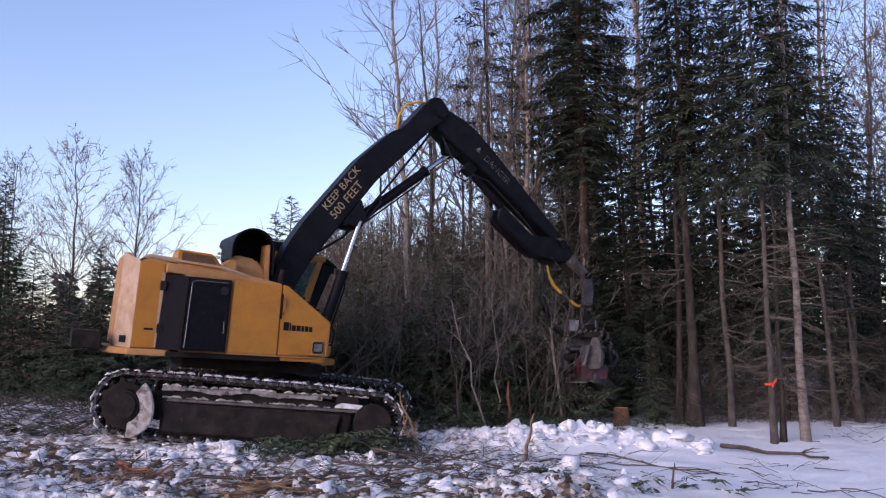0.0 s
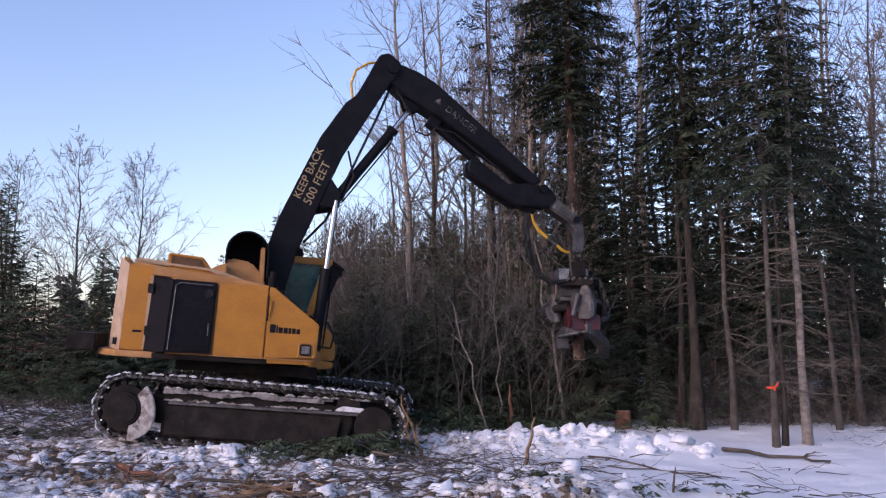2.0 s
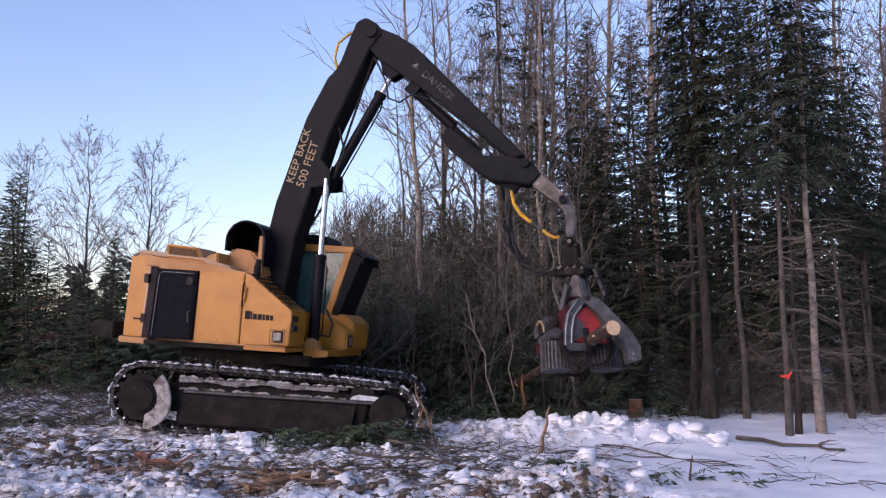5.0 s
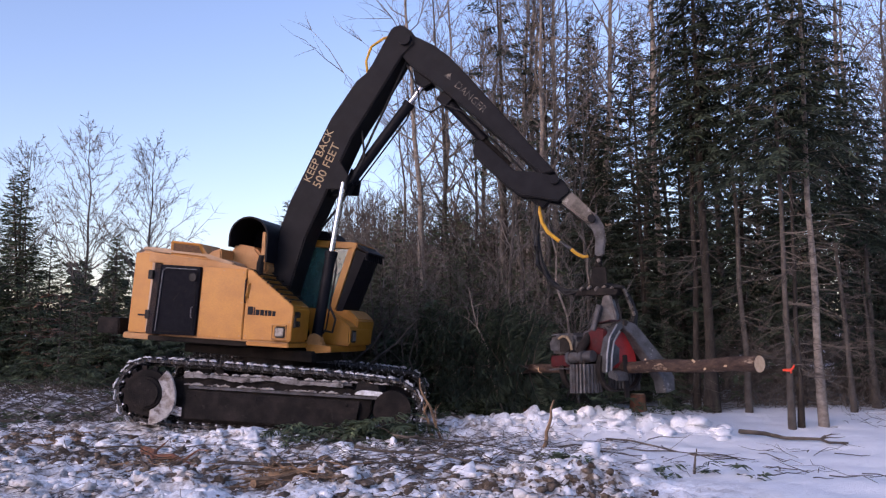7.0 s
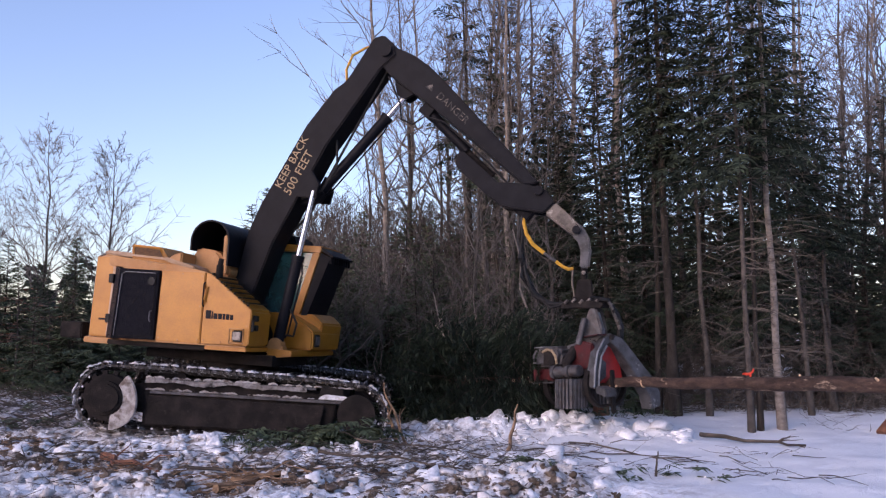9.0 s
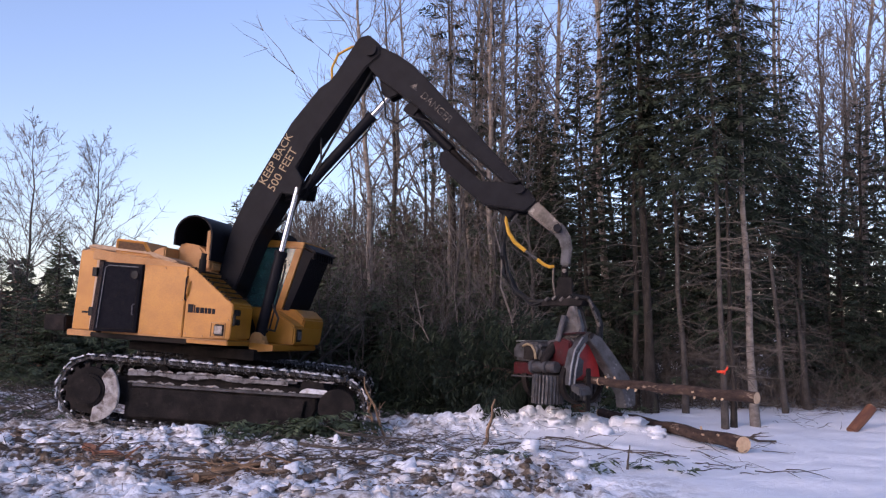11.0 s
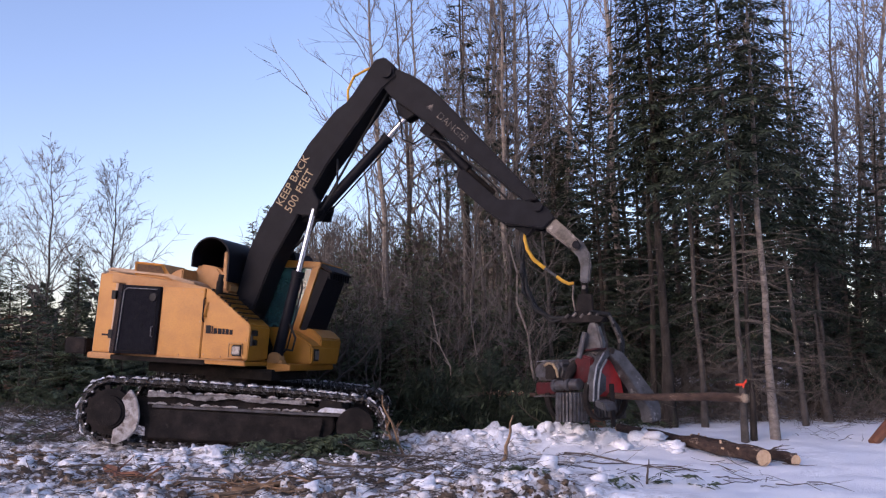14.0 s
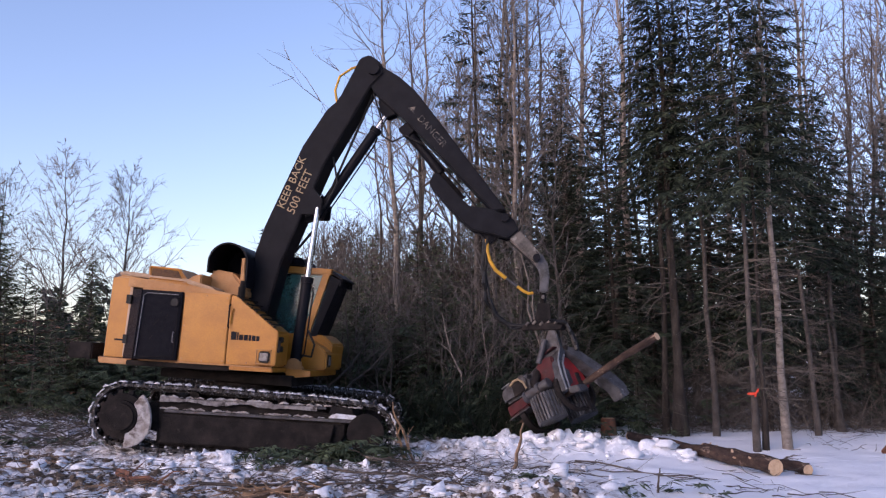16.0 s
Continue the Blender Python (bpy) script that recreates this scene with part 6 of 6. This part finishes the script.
# ---- the felled spruce: two log lengths, the top, and the boughs on them ----
CUTS = (0.0, 4.3, 6.9, 14.0)
def stem_radius(s):
    return 0.096 * (1 - 0.86 * s / 15.0) + 0.012 * math.exp(-s / 0.3)

stem = []
for k in range(3):
    a, b = CUTS[k], CUTS[k + 1]
    rr = np.random.default_rng(k)
    lg = thing("log" if k < 2 else "tree_top", ("fresh spruce butt log with torn bark", "fresh spruce log with stripped knots", "thin spruce top with a pale cut end")[k], "log", group="logs of the felled spruce")
    n = 12
    part("bark", Geo().tube([(0.012 * math.sin(i * 1.7), 0.012 * math.cos(i * 2.1), (b - a) * i / n) for i in range(n + 1)], [stem_radius(a + (b - a) * i / n) * rr.uniform(0.96, 1.05) for i in range(n + 1)], 16, False), BARK_LOG, lg, smooth=True)
    part("cut_face", Geo().cyl((0, 0.012, -0.004), (0, 0.012, 0.012), stem_radius(a) * 0.985, 16), CUT_WOOD, lg, "pale fresh-cut end")
    part("cut_face", Geo().cyl((0, 0, b - a - 0.012), (0, 0, b - a + 0.004), stem_radius(b) * 0.98, 16), CUT_WOOD, lg, "pale fresh-cut end")
    stubs = Geo()
    for _ in range(14 if k else 5):
        z, q = rr.uniform(0.3, b - a - 0.1), rr.uniform(0, 6.28)
        r0 = stem_radius(a + z)
        stubs.tube([(r0 * 0.8 * math.cos(q), r0 * 0.8 * math.sin(q), z), ((r0 + 0.03) * math.cos(q), (r0 + 0.03) * math.sin(q), z + 0.01)], [0.018, 0.012], 6)
    tagged(part("branch_stub", stubs, CUT_WOOD, lg, "trimmed branch stubs"), kind="stuff")
    stem.append(lg)
boughs = []
for k, (a, b) in enumerate(((4.5, 8.0), (8.0, 12.0), (12.0, 15.2))):
    rr = np.random.default_rng(300 + k)
    root = thing("spruce_boughs", "dark green boughs of the felled spruce", "boughs", group="boughs of the felled spruce")
    sp, lim = Sprays(rr), Geo()
    n = int((b - a) * 34)
    for i in range(n):
        z = a + (b - a) * (i + rr.random()) / n
        u = (z - 4.5) / 10.8
        q = i * 2.4 + rr.uniform(-0.5, 0.5)
        ln = 1.30 * (1 - u) ** 0.7 * rr.uniform(0.5, 1.1) * min(1, 0.45 + u * 4) + 0.12
        rise = -0.15 + 0.7 * u
        limb = bent(rr, (0, 0, z - a), (math.cos(q), math.sin(q), rise), ln, 0.2 * (1 - u), 4, 0.05)
        lim.tube(limb, [0.014, 0.011, 0.008, 0.006, 0.003], 3, False)
        sp.bough(limb, 0.032, 0.32, 0.014)
        if ln > 0.5:
            for kk in (2, 3):
                for s_ in (-1, 1):
                    sp.bough(bent(rr, limb[kk], (math.cos(q + s_ * 0.7), math.sin(q + s_ * 0.7), rise - 0.15), ln * 0.36, 0.2, 2), 0.045, 0.22, 0.013, 0.05)
    part("branchwork", lim, TWIG_BROWN, root)
    part("needles", sp.mesh("needles", NEEDLE), None, root)
    boughs.append(root)
st = thing("stump", "fresh reddish spruce stump in the snow", "stump", pose(3.36, 17.0, -0.1))
part("bark", Geo().tube([(0, 0, 0), (0, 0, 0.12), (0, 0, 0.42)], [0.20, 0.16, 0.135], 14), CUT_STUMP, st, smooth=True)
part("cut_face", Geo().cyl((0, 0, 0.415), (0, 0, 0.425), 0.12, 14), CUT_WOOD, st, "pale cut top")

# ---- movement ----
# seconds, slew, boom angle, stick angle
JOINTS = [
    (0.0, 23.6, 51.1, -36.6), (0.5, 23.7, 51.1, -36.4), (1.0, 23.6, 52.5, -40.6), (1.5, 21.4, 58.9, -32.1), (2.0, 14.3, 65.5, -30.6),
    (2.5, 4.6, 71.5, -26.5), (3.0, -2.7, 74.5, -24.8), (3.5, -8.4, 74.6, -26.9), (4.0, -9.0, 74.2, -31.5), (6.5, -11.7, 65.5, -41.1),
    (7.0, -11.5, 64.2, -39.7), (7.5, -12.8, 63.4, -38.6), (8.0, -15.1, 61.9, -38.4), (8.5, -14.7, 60.1, -39.1), (11.0, -15.1, 59.6, -38.8),
    (11.5, -15.6, 59.0, -39.2), (12.0, -15.5, 58.8, -38.8), (12.5, -15.8, 58.7, -38.6), (13.0, -15.8, 58.7, -38.5), (13.5, -15.6, 58.8, -38.4),
    (14.0, -15.4, 58.8, -38.6), (14.5, -15.6, 58.7, -38.9), (15.0, -15.5, 58.8, -38.9), (15.5, -12.5, 61.1, -40.8), (16.0, -6.5, 66.5, -44.2),
]
# seconds, heading and dip of the head, length of stem out of the butt end
HEAD = [(0.0, -88, 88, 0.75), (1.5, -88, 87, 0.75), (2.0, -86, 84, 0.75), (2.5, -79, 76, 0.8), (3.0, -71, 42, 1.31), (3.2, -68, 33, 1.4), (3.5, -63, 21, 1.82), (4.0, -66, -21, 1.78), (4.2, -76, -20, 1.57), (5.2, -76, -12, 1.1),
        (6.3, -72, -6, 1.0), (6.5, -64, -4, 1.5), (7.0, -56, -3, 2.67), (7.5, -56, -3.8, 2.83), (8.0, -54, -3.6, 3.16), (8.5, -52, -3.4, 3.2), (9.0, -53, -2, 5.2), (9.4, -54, 0, 5.3), (10.8, -56, 1.5, 7.4), (11.0, -56, 1.7, 7.45), (12.5, -56, 6.4, 7.2),
        (12.85, -56, 6, 7.2), (13.05, -58, 4, 7.25), (13.3, -68, -8, 7.5), (13.5, -69, -11, 7.5), (13.65, -62, -7, 7.7), (13.8, -56, -4, 8.5), (14.0, -56, -1.4, 9.5), (14.2, -56, 6.5, 10.7), (14.4, -56, 8, 11.65),
        (14.6, -56, 8, 11.4), (14.8, -56, 8, 10.7), (14.9, -56, 7.5, 10.1), (15.0, -56, 4.6, 9.94), (15.2, -55, 4, 9.95), (15.4, -52, -2, 9.4), (15.5, -50, -8, 9.1), (15.7, -48, -16.8, 8.78), (16.0, -46, -28, 8.8)]
PIVOT, ELBOW, HEADPIN, STEM_Z = (-0.062, 2.036), (4.746, 0.126), (4.13, -0.20), -0.58


def glide(rows, t):
    """Smooth values between rows of (seconds, value, ...)."""
    ts = [r[0] for r in rows]
    i = max(0, min(len(ts) - 2, sum(1 for q in ts if q <= t) - 1))
    t0, t1 = ts[i], ts[i + 1]
    f = min(1.0, max(0.0, (t - t0) / (t1 - t0)))
    out = []
    for k in range(1, len(rows[0])):
        v = [r[k] for r in rows]
        def slope(j):
            if j in (0, len(v) - 1):
                return 0.0
            a, b = (v[j] - v[j - 1]) / (ts[j] - ts[j - 1]), (v[j + 1] - v[j]) / (ts[j + 1] - ts[j])
            return 0.0 if a * b <= 0 else 2 * a * b / (a + b)
        h, m0, m1 = t1 - t0, slope(i), slope(i + 1)
        out.append(v[i] * (1 + 2 * f) * (1 - f) ** 2 + h * m0 * f * (1 - f) ** 2 + v[i + 1] * f * f * (3 - 2 * f) + h * m1 * f * f * (f - 1))
    return out


def turn2(p, deg):
    c, s = math.cos(radians(deg)), math.sin(radians(deg))
    return p[0] * c - p[1] * s, p[0] * s + p[1] * c


def aim(a, b):
    """A pose at a with its z axis towards b and y kept sideways."""
    z = (Vector(b) - Vector(a)).normalized()
    y = Vector((0, 1, 0))
    y = (y - z * y.dot(z)).normalized()
    x = y.cross(z)
    m = Matrix((x, y, z)).transposed().to_4x4()
    m.translation = a
    return m


def linkage(t):
    s, a, b = glide(JOINTS, t)
    up = pose(0, 0, 0, 0, 0, s)
    e = turn2(ELBOW, a)
    elbow = (PIVOT[0] + e[0], PIVOT[1] + e[1])
    def on_boom(p):
        q = turn2(p, a)
        return PIVOT[0] + q[0], PIVOT[1] + q[1]
    def on_stick(p):
        q = turn2(p, b)
        return elbow[0] + q[0], elbow[1] + q[1]
    return s, a, b, up, elbow, on_boom, on_stick


def head_pose(t):
    s, a, b, up, elbow, on_boom, on_stick = linkage(t)
    p = on_stick(HEADPIN)
    pin = (BASE @ up @ Vector((p[0], 0, p[1])))
    h, dip, out = glide(HEAD, t)
    hang = Matrix.Translation(pin) @ pose(0, 0, 0, 0, 0, s) @ pose(0.085, 0, -0.325)
    rot = pose(0, 0, 0, 0, 0, 0.4 * (h - s))
    tip = pose(0.16, 0, AXLE, 0, 0, h - s) @ pose(0, 0, 0, 0, dip, 0)
    return hang, rot, tip, out


STEM_TURN = Matrix(((0, 0, -1, 0), (0, 1, 0, 0), (1, 0, 0, 0), (0, 0, 0, 1)))
def stem_pose(t, start, most=99.0):
    """The pose of a piece of stem that starts so far from the butt, while the head holds it; its z runs to the tip."""
    hang, rot, tip, out = head_pose(t)
    return hang @ tip @ Matrix.Translation((min(out - start, most), 0, STEM_Z)) @ STEM_TURN


def lying(x0, y0, x1, y1, r, z1=None):
    """A log at rest: its butt at the first point, running to the second."""
    a, b = Vector((x0, y0, ground_height(x0, y0) + r)), Vector((x1, y1, ground_height(x1, y1) + r if z1 is None else z1))
    z = (b - a).normalized()
    x = z.orthogonal().normalized()
    m = Matrix((x, z.cross(x), z)).transposed().to_4x4()
    m.translation = a
    return m


def blend(m0, m1, f):
    q = m0.to_quaternion().slerp(m1.to_quaternion(), f)
    return Matrix.LocRotScale(m0.translation.lerp(m1.translation, f), q, None)


def motions():
    times = [i * 0.1 for i in range(161)]
    rows = {k: [] for k in ("up", "boom", "stick", "la", "lra", "ra", "rr", "head", "rot", "body")}
    for t in times:
        s, a, b, up, elbow, on_boom, on_stick = linkage(t)
        rows["up"].append((t, up))
        rows["boom"].append((t, up @ pose(PIVOT[0], 0, PIVOT[1], 0, -a, 0)))
        rows["stick"].append((t, up @ pose(elbow[0], 0, elbow[1], 0, -b, 0)))
        for y, kb, kr in ((-0.44, "la", "lra"),):
            e = on_boom((2.22, -0.14))
            foot, eye = Vector((0.80, y, 1.44)), Vector((e[0], y * 0.72, e[1]))
            m = aim(foot, eye)
            rows[kb].append((t, up @ m))
            m2 = m.copy()
            m2.translation = eye
            rows[kr].append((t, up @ m2))
        f, e = on_boom((2.15, -0.10)), on_stick((0.66, -0.36))
        m = aim((f[0], 0, f[1]), (e[0], 0, e[1]))
        rows["ra"].append((t, up @ m))
        m2 = m.copy()
        m2.translation = (e[0], 0, e[1])
        rows["rr"].append((t, up @ m2))
        hang, rot, tip, out = head_pose(t)
        rows["head"].append((t, hang))
        rows["rot"].append((t, rot))
        rows["body"].append((t, tip))
    for ob, k in ((upper, "up"), (cab, "up"), (boom, "boom"), (stick, "stick"), (lift_a[0], "la"), (lift_a[1], "lra"), (reach[0], "ra"), (reach[1], "rr"), (head, "head"), (rotator, "rot"), (body, "body")):
        walk(ob, rows[k])
    # each piece of the stem rides in the head, drops when it is cut off, and stays where it fell
    ends = [(9.0, 0.45, lying(4.35, 11.25, 3.45, 15.3, 0.115)), (13.05, 0.3, lying(4.85, 11.45, 4.27, 13.98, 0.08)), None]
    for k, lg in enumerate(stem):
        start, path = CUTS[k], []
        for t in times:
            if ends[k] is None or t <= ends[k][0]:
                path.append((t, stem_pose(t, start)))
            else:
                f = min(1.0, (t - ends[k][0]) / ends[k][1])
                path.append((t, blend(stem_pose(ends[k][0], start), ends[k][2], f * f if k < 2 else f)))
        walk(lg, path)
    # boughs ride on the stem until the knives strip them, then drop behind the head
    for k, (b, start, end) in enumerate(zip(boughs, (4.5, 8.0, 12.0), (9.4, 13.45, 15.0))):
        path = []
        for t in times:
            if end is None or t <= end:
                path.append((t, stem_pose(t, start, -0.75)))
            else:
                f = min(1.0, (t - end) / 0.75)
                m0 = stem_pose(end, start, -0.75)
                m1 = Matrix.Translation((-0.4, 0.6, -0.80 - 0.1 * k)) @ m0
                path.append((t, blend(m0, m1, f * f)))
        walk(b, path)


motions()
